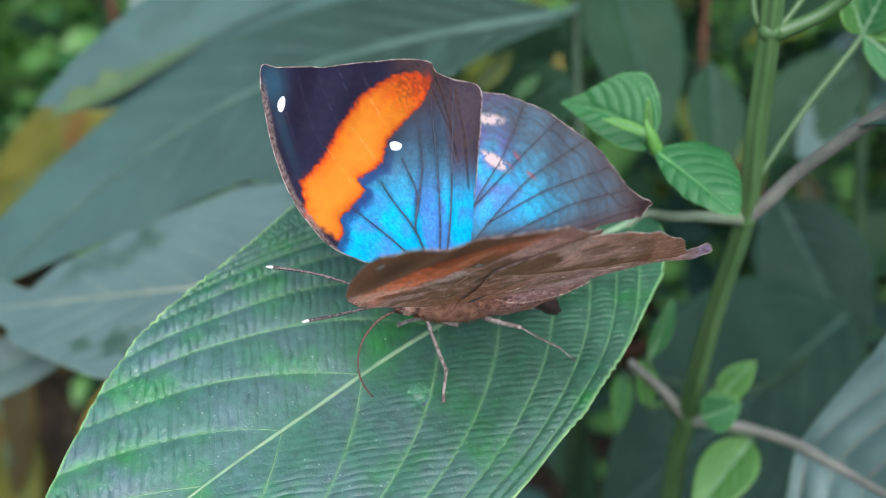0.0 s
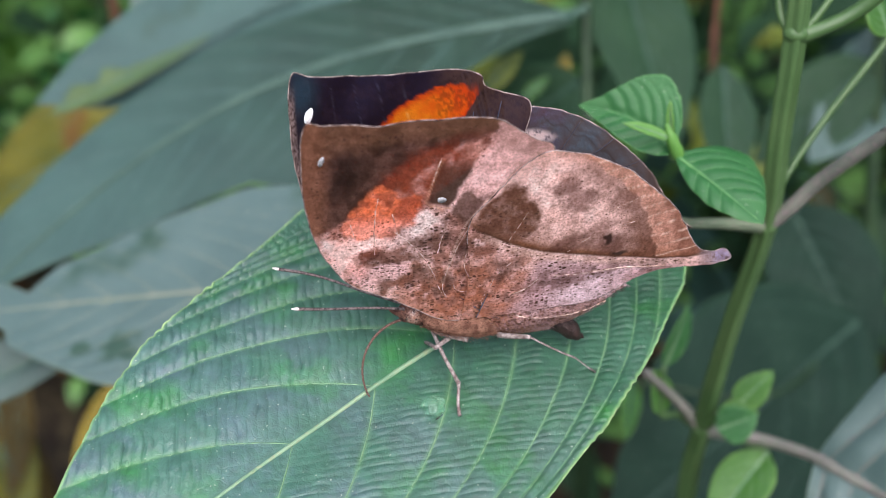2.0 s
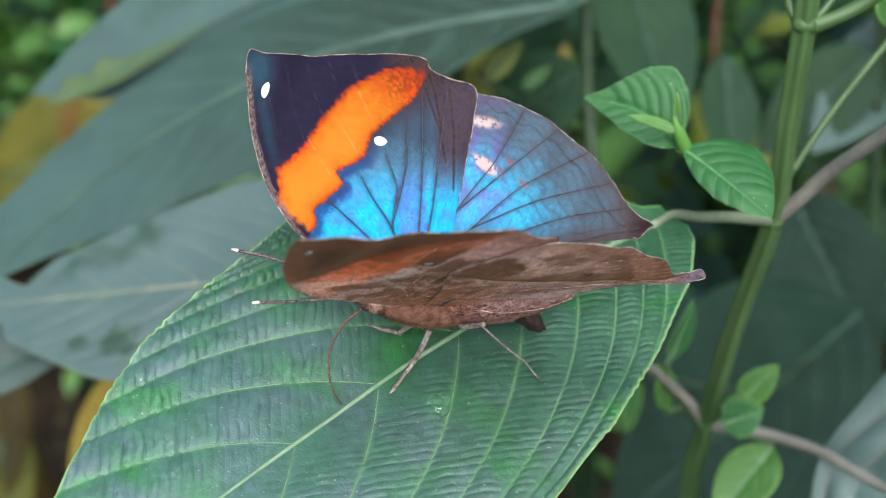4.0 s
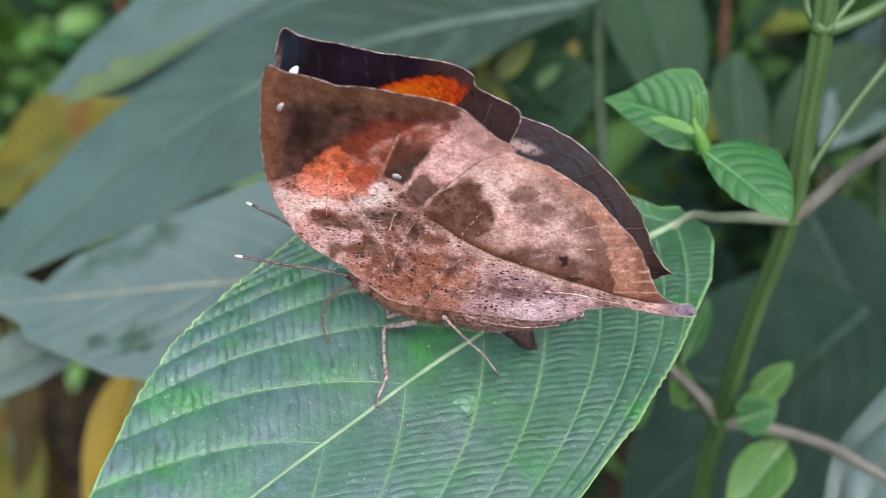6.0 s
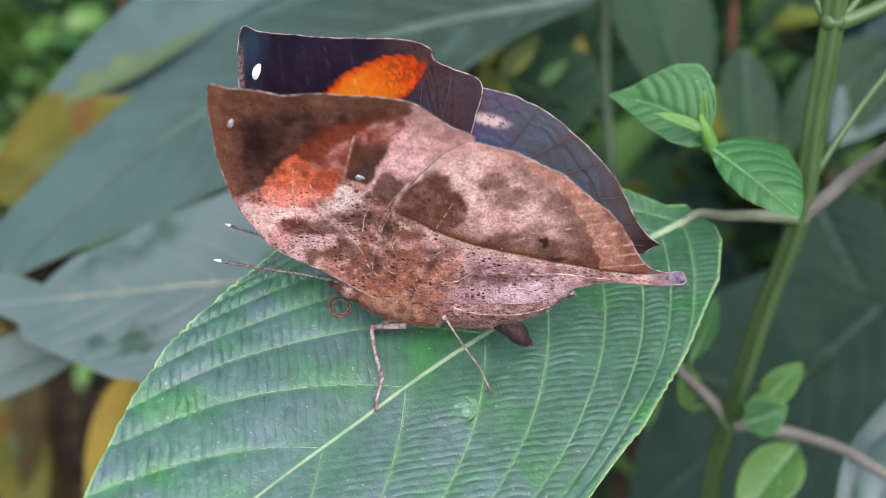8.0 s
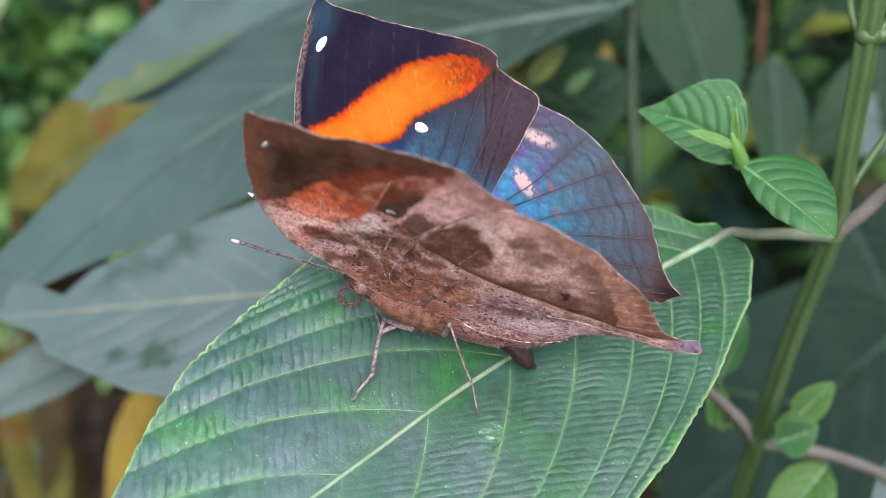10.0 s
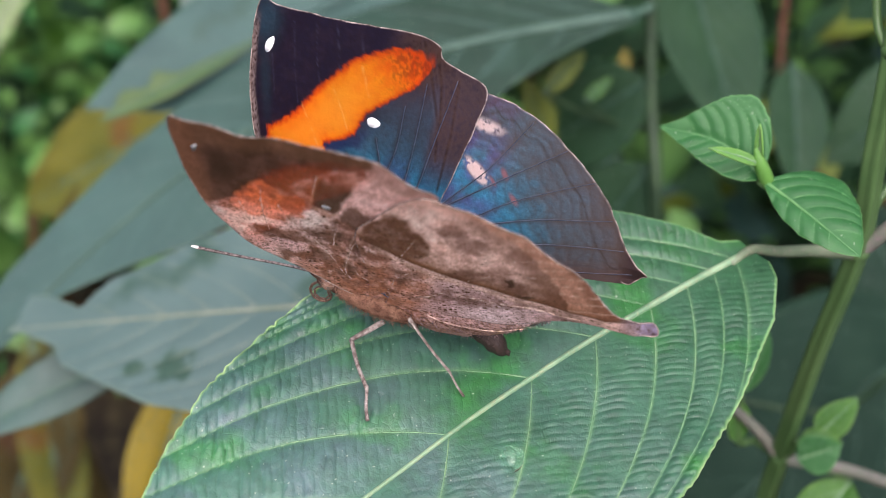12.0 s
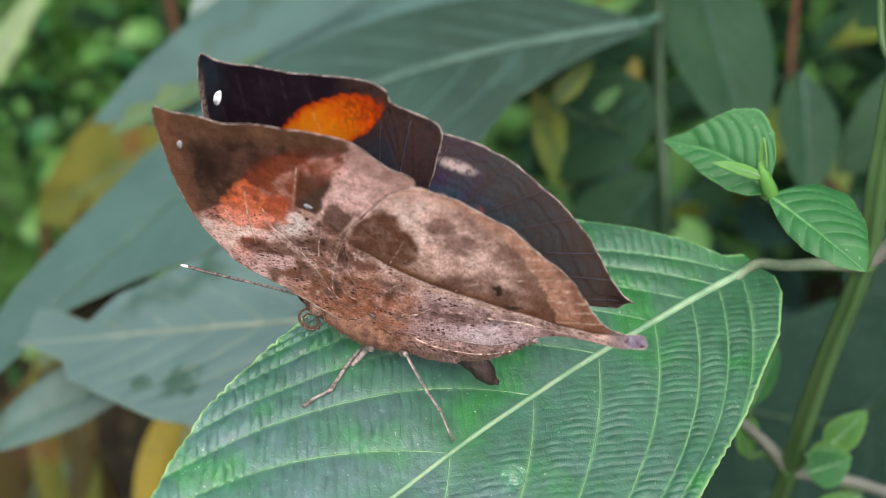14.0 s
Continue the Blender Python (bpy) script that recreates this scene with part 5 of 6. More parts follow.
def fold_under(u, v):
    """The inner fold of the hindwing, in the same units."""
    j, k = cloud(u, v, 0.45, 91), cloud(u, v, 1.6, 93)
    col = np.tile(np.array((0.52, 0.33, 0.32)), (u.size, 1))
    col = blend(col, (0.80, 0.63, 0.69), step(cloud(u, v, 0.35, 95) + 0.3 * k - 0.05, 0.4) * step(-u - 9, 4) * 0.8)
    col = blend(col, (0.54, 0.26, 0.19), step(u + 7 + 2 * j, 3))
    col = blend(col, (0.25, 0.14, 0.125), step(-v - 4.0 + 0.6 * j, 1.2) * 0.7)
    return col, 1.2 + 0.0 * u


def wing_materials():
    mat, n, l, b = shader("wing_upper", 0.5, 0.12)
    col, iri, amt = attribute(n, "pattern"), attribute(n, "scales"), attribute(n, "scale_amount")
    uv = attribute(n, "wing_place")
    gr = n.new("ShaderNodeTexNoise")
    gr.inputs["Scale"].default_value, gr.inputs["Detail"].default_value = 9.0, 2.0
    l.new(uv.outputs["Vector"], gr.inputs["Vector"])
    grain = ramp(n, l, gr.outputs["Fac"], (0.3, (0.66, 0.66, 0.66)), (0.7, (1.2, 1.2, 1.2)))
    l.new(mix(n, l, 1.0, col.outputs["Color"], grain, "MULTIPLY"), b.inputs["Base Color"])
    met = n.new("ShaderNodeBsdfPrincipled")
    met.inputs["Metallic"].default_value, met.inputs["Roughness"].default_value = 1.0, 0.6
    met.inputs["Specular Tint"].default_value = (0.25, 0.16, 0.16, 1.0)
    sparkle = ramp(n, l, gr.outputs["Fac"], (0.32, (0.50, 0.52, 0.58)), (0.68, (1.35, 1.35, 1.3)))
    l.new(mix(n, l, 1.0, iri.outputs["Color"], sparkle, "MULTIPLY"), met.inputs["Base Color"])
    bp = n.new("ShaderNodeBump")
    bp.inputs["Strength"].default_value, bp.inputs["Distance"].default_value = 0.25, 0.0003
    wave = n.new("ShaderNodeTexNoise")
    wave.inputs["Scale"].default_value, wave.inputs["Detail"].default_value = 1.7, 4.0
    l.new(uv.outputs["Vector"], wave.inputs["Vector"])
    l.new(wave.outputs["Fac"], bp.inputs["Height"])
    for sh in (b, met):
        l.new(bp.outputs["Normal"], sh.inputs["Normal"])
    # daylight shines through the membrane between the metallic scales
    tr = n.new("ShaderNodeBsdfTranslucent")
    l.new(mix(n, l, 0.16, col.outputs["Color"], (0.62, 0.33, 0.19)), tr.inputs["Color"])
    thin = n.new("ShaderNodeMixShader")
    thin.inputs[0].default_value = 0.6
    l.new(b.outputs[0], thin.inputs[1])
    l.new(tr.outputs[0], thin.inputs[2])
    ms = n.new("ShaderNodeMixShader")
    l.new(amt.outputs["Fac"], ms.inputs[0])
    l.new(thin.outputs[0], ms.inputs[1])
    l.new(met.outputs[0], ms.inputs[2])
    l.new(ms.outputs[0], n["Material Output"].inputs["Surface"])
    upper = mat

    mat, n, l, b = shader("wing_underside", 0.8, 0.06)
    b.inputs["Sheen Weight"].default_value, b.inputs["Sheen Roughness"].default_value = 0.22, 0.4
    b.inputs["Sheen Tint"].default_value = (1.0, 0.64, 0.38, 1.0)
    col, uv = attribute(n, "pattern"), attribute(n, "wing_place")

    dense = attribute(n, "fleck")

    def fleck(scale, lo, hi, detail=2.0, lift=0.12):
        t = n.new("ShaderNodeTexNoise")
        t.inputs["Scale"].default_value, t.inputs["Detail"].default_value = scale, detail
        l.new(uv.outputs["Vector"], t.inputs["Vector"])
        more = n.new("ShaderNodeMath")
        more.operation, more.inputs[1].default_value = "MULTIPLY_ADD", lift
        l.new(dense.outputs["Fac"], more.inputs[0])
        l.new(t.outputs["Fac"], more.inputs[2])
        return ramp(n, l, more.outputs[0], (lo, (0, 0, 0)), (hi, (1, 1, 1)))
    base = mix(n, l, 1.0, col.outputs["Color"], ramp(n, l, noise_node(n, l, 3000, 3), (0.32, (0.66, 0.64, 0.63)), (0.68, (1.24, 1.25, 1.26))), "MULTIPLY")
    gate = fleck(0.25, 0.42, 0.62, 2.0, 0.0)
    mottle = n.new("ShaderNodeTexNoise")
    mottle.inputs["Scale"].default_value, mottle.inputs["Detail"].default_value, mottle.inputs["Roughness"].default_value = 0.6, 5.0, 0.6
    l.new(uv.outputs["Vector"], mottle.inputs["Vector"])
    base = mix(n, l, 1.0, base, ramp(n, l, mottle.outputs["Fac"], (0.36, (0.70, 0.66, 0.64)), (0.64, (1.18, 1.20, 1.20))), "MULTIPLY")
    # dark flecks: single scales and short dashes of many sizes, thick in some places and rare in others
    def dashes(scale, stretch, size, seed):
        grow = n.new("ShaderNodeMapping")
        grow.inputs["Scale"].default_value, grow.inputs["Location"].default_value = stretch, (seed, 2 * seed, 0)
        l.new(uv.outputs["Vector"], grow.inputs["Vector"])
        cells = n.new("ShaderNodeTexVoronoi")
        cells.inputs["Scale"].default_value = scale
        l.new(grow.outputs["Vector"], cells.inputs["Vector"])
        chance = n.new("ShaderNodeSeparateColor")
        l.new(cells.outputs["Color"], chance.inputs["Color"])
        big = n.new("ShaderNodeMath")
        big.operation = "MULTIPLY"
        l.new(ramp(n, l, chance.outputs["Red"], (0.12, (0, 0, 0)), (1.0, (size, size, size))), big.inputs[0])
        l.new(dense.outputs["Fac"], big.inputs[1])
        left = n.new("ShaderNodeMath")
        left.operation = "SUBTRACT"
        l.new(big.outputs[0], left.inputs[0])
        l.new(cells.outputs["Distance"], left.inputs[1])
        return ramp(n, l, left.outputs[0], (0.0, (0, 0, 0)), (0.07, (1, 1, 1)))
    dots = mix(n, l, 1.0, dashes(1.9, (0.75, 1.35, 1.0), 0.60, 3.0), mix(n, l, 0.5, (1.0, 1.0, 1.0), gate), "MULTIPLY")
    base = mix(n, l, dots, base, (0.022, 0.013, 0.014))
    base = mix(n, l, mix(n, l, 1.0, dashes(3.4, (0.8, 1.3, 1.0), 0.50, 7.0), (0.8, 0.8, 0.8), "MULTIPLY"), base, (0.05, 0.028, 0.026))
    l.new(base, b.inputs["Base Color"])
    bump(n, l, noise_node(n, l, 1800, 4), b, 0.5, 0.00015)
    tr = n.new("ShaderNodeBsdfTranslucent")
    l.new(mix(n, l, 0.5, base, (1.0, 0.60, 0.30)), tr.inputs["Color"])
    ms = n.new("ShaderNodeMixShader")
    ms.inputs[0].default_value = 0.42
    l.new(b.outputs[0], ms.inputs[1])
    l.new(tr.outputs[0], ms.inputs[2])
    l.new(ms.outputs[0], n["Material Output"].inputs["Surface"])
    return upper, mat


M_WING_UP, M_WING_UNDER = wing_materials()
M_BODY = plain_material("furry_brown_body", (0.21, 0.095, 0.065), (0.50, 0.26, 0.18), 900, 0.8, 0.1, 1.0, 0.0006, (0.04, 0.02, 0.016))
M_ABDOMEN = plain_material("dark_abdomen", (0.009, 0.005, 0.0045), (0.034, 0.019, 0.016), 600, 0.55, 0.35, 0.8, 0.0003, (0.03, 0.016, 0.014))
M_EYE = plain_material("banded_eye", (0.03, 0.012, 0.01), (0.20, 0.09, 0.06), 1800, 0.25, 0.6, 0.2, 0.0001, (0.5, 0.36, 0.3))
M_LEG = plain_material("pale_grey_leg", (0.10, 0.072, 0.064), (0.40, 0.35, 0.33), 1600, 0.65, 0.3, 0.5, 0.0001, (0.08, 0.05, 0.045))
M_PROBOSCIS = plain_material("amber_tongue", (0.085, 0.045, 0.034), (0.13, 0.072, 0.052), 90, 0.4, 0.4, 0.2, 0.0001)
M_ANTENNA = plain_material("dark_antenna", (0.018, 0.012, 0.012), (0.19, 0.15, 0.145), 2600, 0.55, 0.35, 0.3, 0.0001)
M_CLUB = plain_material("pale_antenna_tip", (0.55, 0.48, 0.46), (0.80, 0.75, 0.72), 1500, 0.5, 0.35, 0.2, 0.0001)
M_WHITE = plain_material("white_wing_spot", (0.72, 0.76, 0.78), (0.85, 0.88, 0.9), 1500, 0.5, 0.4, 0.3, 0.0001)
M_DULL = plain_material("grey_wing_spot", (0.24, 0.25, 0.26), (0.38, 0.39, 0.41), 1500, 0.4, 0.4, 0.3, 0.0001)
M_WING_VEIN = plain_material("dark_wing_vein", (0.012, 0.018, 0.035), (0.050, 0.055, 0.085), 900, 0.5, 0.3, 0.2, 0.0001)
M_UNDER_VEIN = plain_material("pale_wing_vein", (0.28, 0.16, 0.12), (0.74, 0.55, 0.46), 700, 0.7, 0.2, 0.2, 0.0001)
M_FOLD_FUR = plain_material("violet_brown_fur", (0.07, 0.040, 0.038), (0.50, 0.33, 0.33), 900, 0.8, 0.15, 0.2, 0.0001)
M_MARGIN = plain_material("wing_margin", (0.05, 0.03, 0.026), (0.42, 0.33, 0.30), 900, 0.7, 0.2, 0.4, 0.0001)


def wing_height(u, v, hind):
    """How far the membrane bows out of its plane, in millimetres."""
    r = np.hypot(u, v)
    w = -0.0003 * r * r + 0.10 * np.sin(u * 0.9 + v * 0.35) * np.clip(r / 30, 0, 1)
    edge = 0.2 * np.sin(u * 0.55 + v * 0.3) * np.clip((r - 20) / 14, 0, 1)
    if hind:
        # the tail is twisted and its end curls
        w = w + 0.9 * np.clip((-u - 30) / 4, 0, 1) * np.clip(v - 5.1, -0.8, 0.8) + 0.35 * np.clip((-u - 30) / 6, 0, 1) ** 2 * np.sin(u)
        w = w + 0.032 * (hind_scallops(u, v) - 0.6) * (0.7 + 0.5 * value_noise(u * 0.4, v * 0.4, 23)) * np.clip((r - 11) / 8, 0, 1)
    return w + edge - (0.9 if hind else 0.45)


def build_wing(name, outline, root, side, hind, upper, under, veins, under_veins, spots, parent, label):
    """One wing, upper and under skin closed along the margin; side: 1 left, -1 right."""
    na, nr = 440, 112
    ring = smooth_curve(outline, na)
    ring = ring + 0.10 * np.stack([value_noise(ring[:, 0] * 0.8, ring[:, 1] * 0.8, 5), value_noise(ring[:, 0] * 0.8, ring[:, 1] * 0.8, 6)], -1)
    rad = np.linspace(0, 1, nr) ** 0.85
    P = np.array(root)[None, None] + rad[:, None, None] * (ring[None] - np.array(root)[None, None])
    u, v = P[..., 0].ravel(), P[..., 1].ravel()
    w = wing_height(u, v, hind)
    thick = 0.07 * (1 - np.repeat(rad, na) ** 8 * 0.7) + (0.03 if hind else 0.0)
    top = np.stack([u, side * v, w + thick], -1)
    bot = np.stack([u, side * v, w - thick], -1)
    idx = np.arange(nr * na).reshape(nr, na)
    f_top = np.stack([idx[:-1, :-1], idx[1:, :-1], idx[1:, 1:], idx[:-1, 1:]], -1).reshape(-1, 4)
    rim = np.stack([idx[-1, :-1], idx[-1, :-1] + nr * na, idx[-1, 1:] + nr * na, idx[-1, 1:]], -1)
    f_bot = f_top[:, ::-1] + nr * na
    # the outline runs from the root along the leading edge: its turn decides which way the skins face
    if side < 0:
        f_top, f_bot, rim = f_top[:, ::-1], f_bot[:, ::-1], rim[:, ::-1]
    F = np.vstack([f_top, f_bot, rim])
    slots = np.r_[np.zeros(len(f_top)), np.ones(len(f_bot) + len(rim))]
    ob = mesh_object(name, np.vstack([top, bot]) * 0.001, F.tolist(), [M_WING_UP, M_WING_UNDER], parent, label, slots=slots)
    me = ob.data
    col, iri, amt = upper(u, v)
    col2, thick_flecks = under(u, v)
    col2 = 0.93 * col2 + 0.07 * (col2 @ np.array((0.3, 0.5, 0.2)))[:, None]
    col2 = np.clip(col2 ** 1.15 * np.array((1.27, 1.31, 1.34)), 0, 0.95)
    full = np.ones((2 * u.size, 4), dtype=np.float32)
    full[:, :3] = np.vstack([col, col2])
    me.attributes.new("pattern", "FLOAT_COLOR", "POINT").data.foreach_set("color", full.ravel())
    full2 = np.ones((2 * u.size, 4), dtype=np.float32)
    full2[:, :3] = np.vstack([iri, iri])
    me.attributes.new("scales", "FLOAT_COLOR", "POINT").data.foreach_set("color", full2.ravel())
    me.attributes.new("scale_amount", "FLOAT", "POINT").data.foreach_set("value", np.r_[amt, amt].astype(np.float32))
    me.attributes.new("fleck", "FLOAT", "POINT").data.foreach_set("value", np.clip(np.r_[thick_flecks, thick_flecks], 0, 0.92).astype(np.float32))
    place = np.stack([np.r_[u, u], np.r_[v, v], np.zeros(2 * u.size)], -1).astype(np.float32)
    me.attributes.new("wing_place", "FLOAT_VECTOR", "POINT").data.foreach_set("vector", place.ravel())

    def on(pts, off):
        pts = np.asarray(pts)
        return np.stack([pts[:, 0], side * pts[:, 1], wing_height(pts[:, 0], pts[:, 1], hind) + off], -1) * 0.001
    for line in veins:
        c = smooth_curve(line, 40)
        vv, ff = tube_data(on(c, 0.07), [0.00014, 0.00011, 0.00006], 5, 0.6)
        mesh_object("vein", vv, ff, [M_WING_VEIN], ob)
    for i, line in enumerate(under_veins):
        c = smooth_curve(line, 60) if len(line) > 2 else np.linspace(line[0], line[1], 60)
        c = c + 0.07 * np.stack([value_noise(c[:, 0] * 1.7, c[:, 1] * 1.7, 15 + i), value_noise(c[:, 0] * 1.7, c[:, 1] * 1.7, 16 + i)], -1)
        broken = (0.00013 if hind and i == 1 else 0.000065) * np.clip(0.75 + 1.1 * value_noise(c[:, 0] * 2.6, c[:, 1] * 2.6, 35 + i), 0.12, 1.5)
        vv, ff = tube_data(on(c, -0.08), broken, 5, 0.6)
        mesh_object("vein", vv, ff, [M_UNDER_VEIN], ob)
    vv, ff = tube_data(on(ring[int(na * 0.06):int(na * 0.94)], 0.0), [0.00007, 0.00008, 0.00008, 0.00007], 6)
    mesh_object("wing_margin", vv, ff, [M_MARGIN], ob)
    for cu, cv, ru, rv, an in spots:
        for off in (0.075, -0.078):
            a = np.linspace(0, 2 * np.pi, 22, endpoint=False)
            rr = 0.92 + 0.05 * np.sin(3 * a + cu) + 0.02 * np.sin(5 * a)
            ca, sa = math.cos(radians(an)), math.sin(radians(an))
            small = 1.0 if off > 0 else 0.66
            ring_pts = np.stack([cu + small * rr * (ru * np.cos(a) * ca - rv * np.sin(a) * sa), cv + small * rr * (ru * np.cos(a) * sa + rv * np.sin(a) * ca)], -1)
            vs = np.vstack([on([(cu, cv)], off * 1.03), on(ring_pts, off), on(ring_pts, 0.0)])
            order = [(0, 1 + i, 1 + (i + 1) % 22) for i in range(22)] + [(1 + i, 23 + i, 23 + (i + 1) % 22, 1 + (i + 1) % 22) for i in range(22)]
            mesh_object("wing_spot", vs, order, [M_WHITE if off > 0 else M_DULL], ob, "small white spot" if off > 0 else "small dull grey spot")
    return ob


FORE = [(-1.4, -1.4), (0.5, -2.6), (3.7, -2.1), (6.3, -0.7), (8.7, 1.1), (11.5, 3.0), (14.3, 4.5), (17.9, 7.3), (21.2, 13.6), (22.7, 20.5), (23.1, 27.0), (22.6, 32.6), (20.5, 32.5), (16.5, 32.1), (11.3, 31.9), (5.0, 32.0), (0.8, 31.9)]
CORNER_WHOLE = [(-1.8, 31.0), (-4.0, 29.5), (-6.6, 27.8), (-9.0, 26.3)]
CORNER_WORN = [(-2.2, 31.0), (-3.0, 29.4), (-5.3, 28.3), (-9.0, 26.7)]
FORE_END = [(-8.6, 22.5), (-6.5, 15), (-4.0, 6), (-2.2, -0.6)]
HIND = [(1.5, -1.0), (0.9, 7.0), (1.5, 14.6), (-0.9, 18.7), (-3.1, 21.7), (-5.0, 24.0), (-8.0, 25.8), (-10.8, 25.7), (-14.9, 24.4), (-19.3, 22.0), (-23.9, 18.0), (-27.6, 13.9), (-30.4, 8.8), (-32.3, 6.5)]
TAIL_LONG = [(-34.2, 5.6), (-36.2, 5.6), (-36.8, 4.9), (-35.6, 4.4), (-33.0, 4.6), (-31.0, 4.1)]
TAIL_SHORT = [(-33.2, 5.9), (-34.0, 5.2), (-33.3, 4.8), (-32.6, 4.2), (-31.5, 3.6)]
HIND_END = [(-29.3, 4.2), (-26.2, 3.9), (-23.0, 2.7), (-20, 0.5), (-17, -0.9), (-12, -1.4), (-4, -1.8), (-0.5, -2.0)]


def lathe(rows, n_around=20, n_along=30):
    """A closed body along X from rows of (x, z, half width, half height), in millimetres."""
    c = smooth_curve(rows, n_along)
    a = np.linspace(0, 2 * np.pi, n_around, endpoint=False)
    V = np.stack([np.repeat(c[:, 0], n_around), (np.maximum(c[:, 2], 0.02)[:, None] * np.cos(a)).ravel(), (c[:, 1][:, None] + np.maximum(c[:, 3], 0.02)[:, None] * np.sin(a)).ravel()], -1)
    F = [(i * n_around + j, (i + 1) * n_around + j, (i + 1) * n_around + (j + 1) % n_around, i * n_around + (j + 1) % n_around) for i in range(n_along - 1) for j in range(n_around)]
    F += [tuple(range(n_around)), tuple((n_along - 1) * n_around + j for j in range(n_around - 1, -1, -1))]
    return V * 0.001, F


N_TONGUE, TONGUE = 18, 0.0155
FEMUR, SHANK = 0.0054, 0.0133
LEGS = (("mid", 1, (0.0001, 0.0014, -0.0047)), ("hind", 1, (-0.0042, 0.0014, -0.0044)), ("mid", -1, (0.0001, -0.0014, -0.0047)), ("hind", -1, (-0.0042, -0.0014, -0.0044)))


def build_butterfly():
    bf = thing("butterfly", "dead-leaf butterfly, brown below, blue and orange above, on a leaf", "butterfly")
    made = {"thing": bf}
    v, f = lathe([(7.0, -0.4, 0.6, 0.8), (6.2, -0.5, 1.8, 1.9), (3.5, -0.9, 2.3, 2.9), (0.5, -1.4, 2.35, 3.4), (-2.5, -1.7, 2.1, 3.4), (-4.5, -2.2, 1.5, 2.6), (-5.4, -2.5, 0.6, 1.2)])
    thorax = mesh_object("thorax", v, f, [M_BODY], bf, "thick brown furry thorax")
    rng = np.random.RandomState(4)
    hv, hf = [], []
    for _ in range(2200):
        p = v[rng.randint(len(v))] + rng.normal(size=3) * 0.0002
        d = np.array([-0.5, p[1] / 0.003, -0.35]) + rng.normal(size=3) * 0.35
        d *= rng.uniform(0.0005, 0.0012) / np.linalg.norm(d)
        b = len(hv)
        hv += [p, p + np.array([0.00006, 0, 0.00004]), p + np.array([0, 0.00006, -0.00004]), p + d]
        hf += [(b, b + 1, b + 3), (b + 1, b + 2, b + 3), (b + 2, b, b + 3)]
    mesh_object("fur", hv, hf, [M_BODY], thorax, "short brown hairs")
    M_HEAD = plain_material("dark_furry_head", (0.06, 0.03, 0.024), (0.22, 0.11, 0.08), 1200, 0.8, 0.15, 1.0, 0.0004, (0.03, 0.016, 0.014))
    v, f = lathe([(10.0, 0.2, 0.3, 0.4), (9.5, 0.2, 1.1, 1.2), (8.3, 0.2, 1.5, 1.6), (7.0, -0.2, 1.6, 1.8), (6.2, -0.5, 1.2, 1.4)], 18, 20)
    head = mesh_object("head", v, f, [M_HEAD], bf, "small brown head")
    for s in (1, -1):
        bm = bmesh.new()
        bmesh.ops.create_icosphere(bm, subdivisions=3, radius=0.0012, matrix=Matrix.Translation((0.0080, s * 0.00105, 0.0002)) @ Matrix.Diagonal((1, 0.75, 1, 1)))
        part("eye", bm, M_EYE, head, "speckled round eye")
    v, f = lathe([(11.2, 1.0, 0.15, 0.2), (10.5, 0.6, 0.5, 0.5), (9.4, 0.2, 0.7, 0.7)], 10, 10)
    mesh_object("palp", v, f, [M_HEAD], head, "pointed brown palps")
    v, f = lathe([(-4.0, -1.8, 1.3, 1.6), (-7, -2.2, 1.6, 1.8), (-11, -3.1, 1.5, 1.7), (-13.5, -4.3, 1.5, 1.7), (-14.7, -5.3, 1.6, 1.8), (-15.9, -6.0, 1.45, 1.6), (-16.7, -6.6, 1.1, 1.25), (-17.0, -7.1, 0.6, 0.55), (-17.5, -7.4, 0.4, 0.3)], 18, 40)
    ring = 1 + 0.05 * np.sin(v[:, 0] * 4200)
    v[:, 1] *= ring
    mesh_object("abdomen", v, f, [M_ABDOMEN], bf, "dark brown ringed abdomen")
    # the inner fold of each hindwing hangs down along the abdomen
    for s in (1, -1):
        n_u, n_v = 110, 34
        uu, tt = np.meshgrid(np.linspace(1.5, -22.6, n_u), np.linspace(0, 1, n_v), indexing="ij")
        low = np.interp(-uu, [-1.5, 1, 3, 5, 8, 12.1, 17.0, 20, 22, 24], [-2.0, -4.0, -5.6, -6.4, -6.9, -6.6, -4.6, -2.3, -0.2, 0.9])
        topz = np.interp(-uu, [-1.5, 12, 19, 22.6], [0.3, 0.1, 0.1, 0.4])
        zz = topz + (low - topz) * tt + 2.0
        yy = 1.95 + 0.8 * np.sin(np.pi * tt) * np.interp(-uu, [2, 8, 20, 26.5], [0.3, 1, 0.8, 0.1]) - 0.9 * tt ** 2 + 0.05 * np.sin(uu * 1.6)
        V = np.stack([uu, s * yy, zz], -1).reshape(-1, 3) * 0.001
        idx = np.arange(n_u * n_v).reshape(n_u, n_v)
        F = np.stack([idx[:-1, :-1], idx[1:, :-1], idx[1:, 1:], idx[:-1, 1:]], -1).reshape(-1, 4)
        fold = mesh_object("wing_fold", V.tolist(), F.tolist(), [M_WING_UNDER], bf, "violet brown inner fold of the hindwing")
        fc, fk = fold_under(uu.ravel(), zz.ravel() - 2.0)
        four = np.ones((uu.size, 4), dtype=np.float32)
        four[:, :3] = fc
        fold.data.attributes.new("pattern", "FLOAT_COLOR", "POINT").data.foreach_set("color", four.ravel())
        fold.data.attributes.new("fleck", "FLOAT", "POINT").data.foreach_set("value", fk.astype(np.float32))
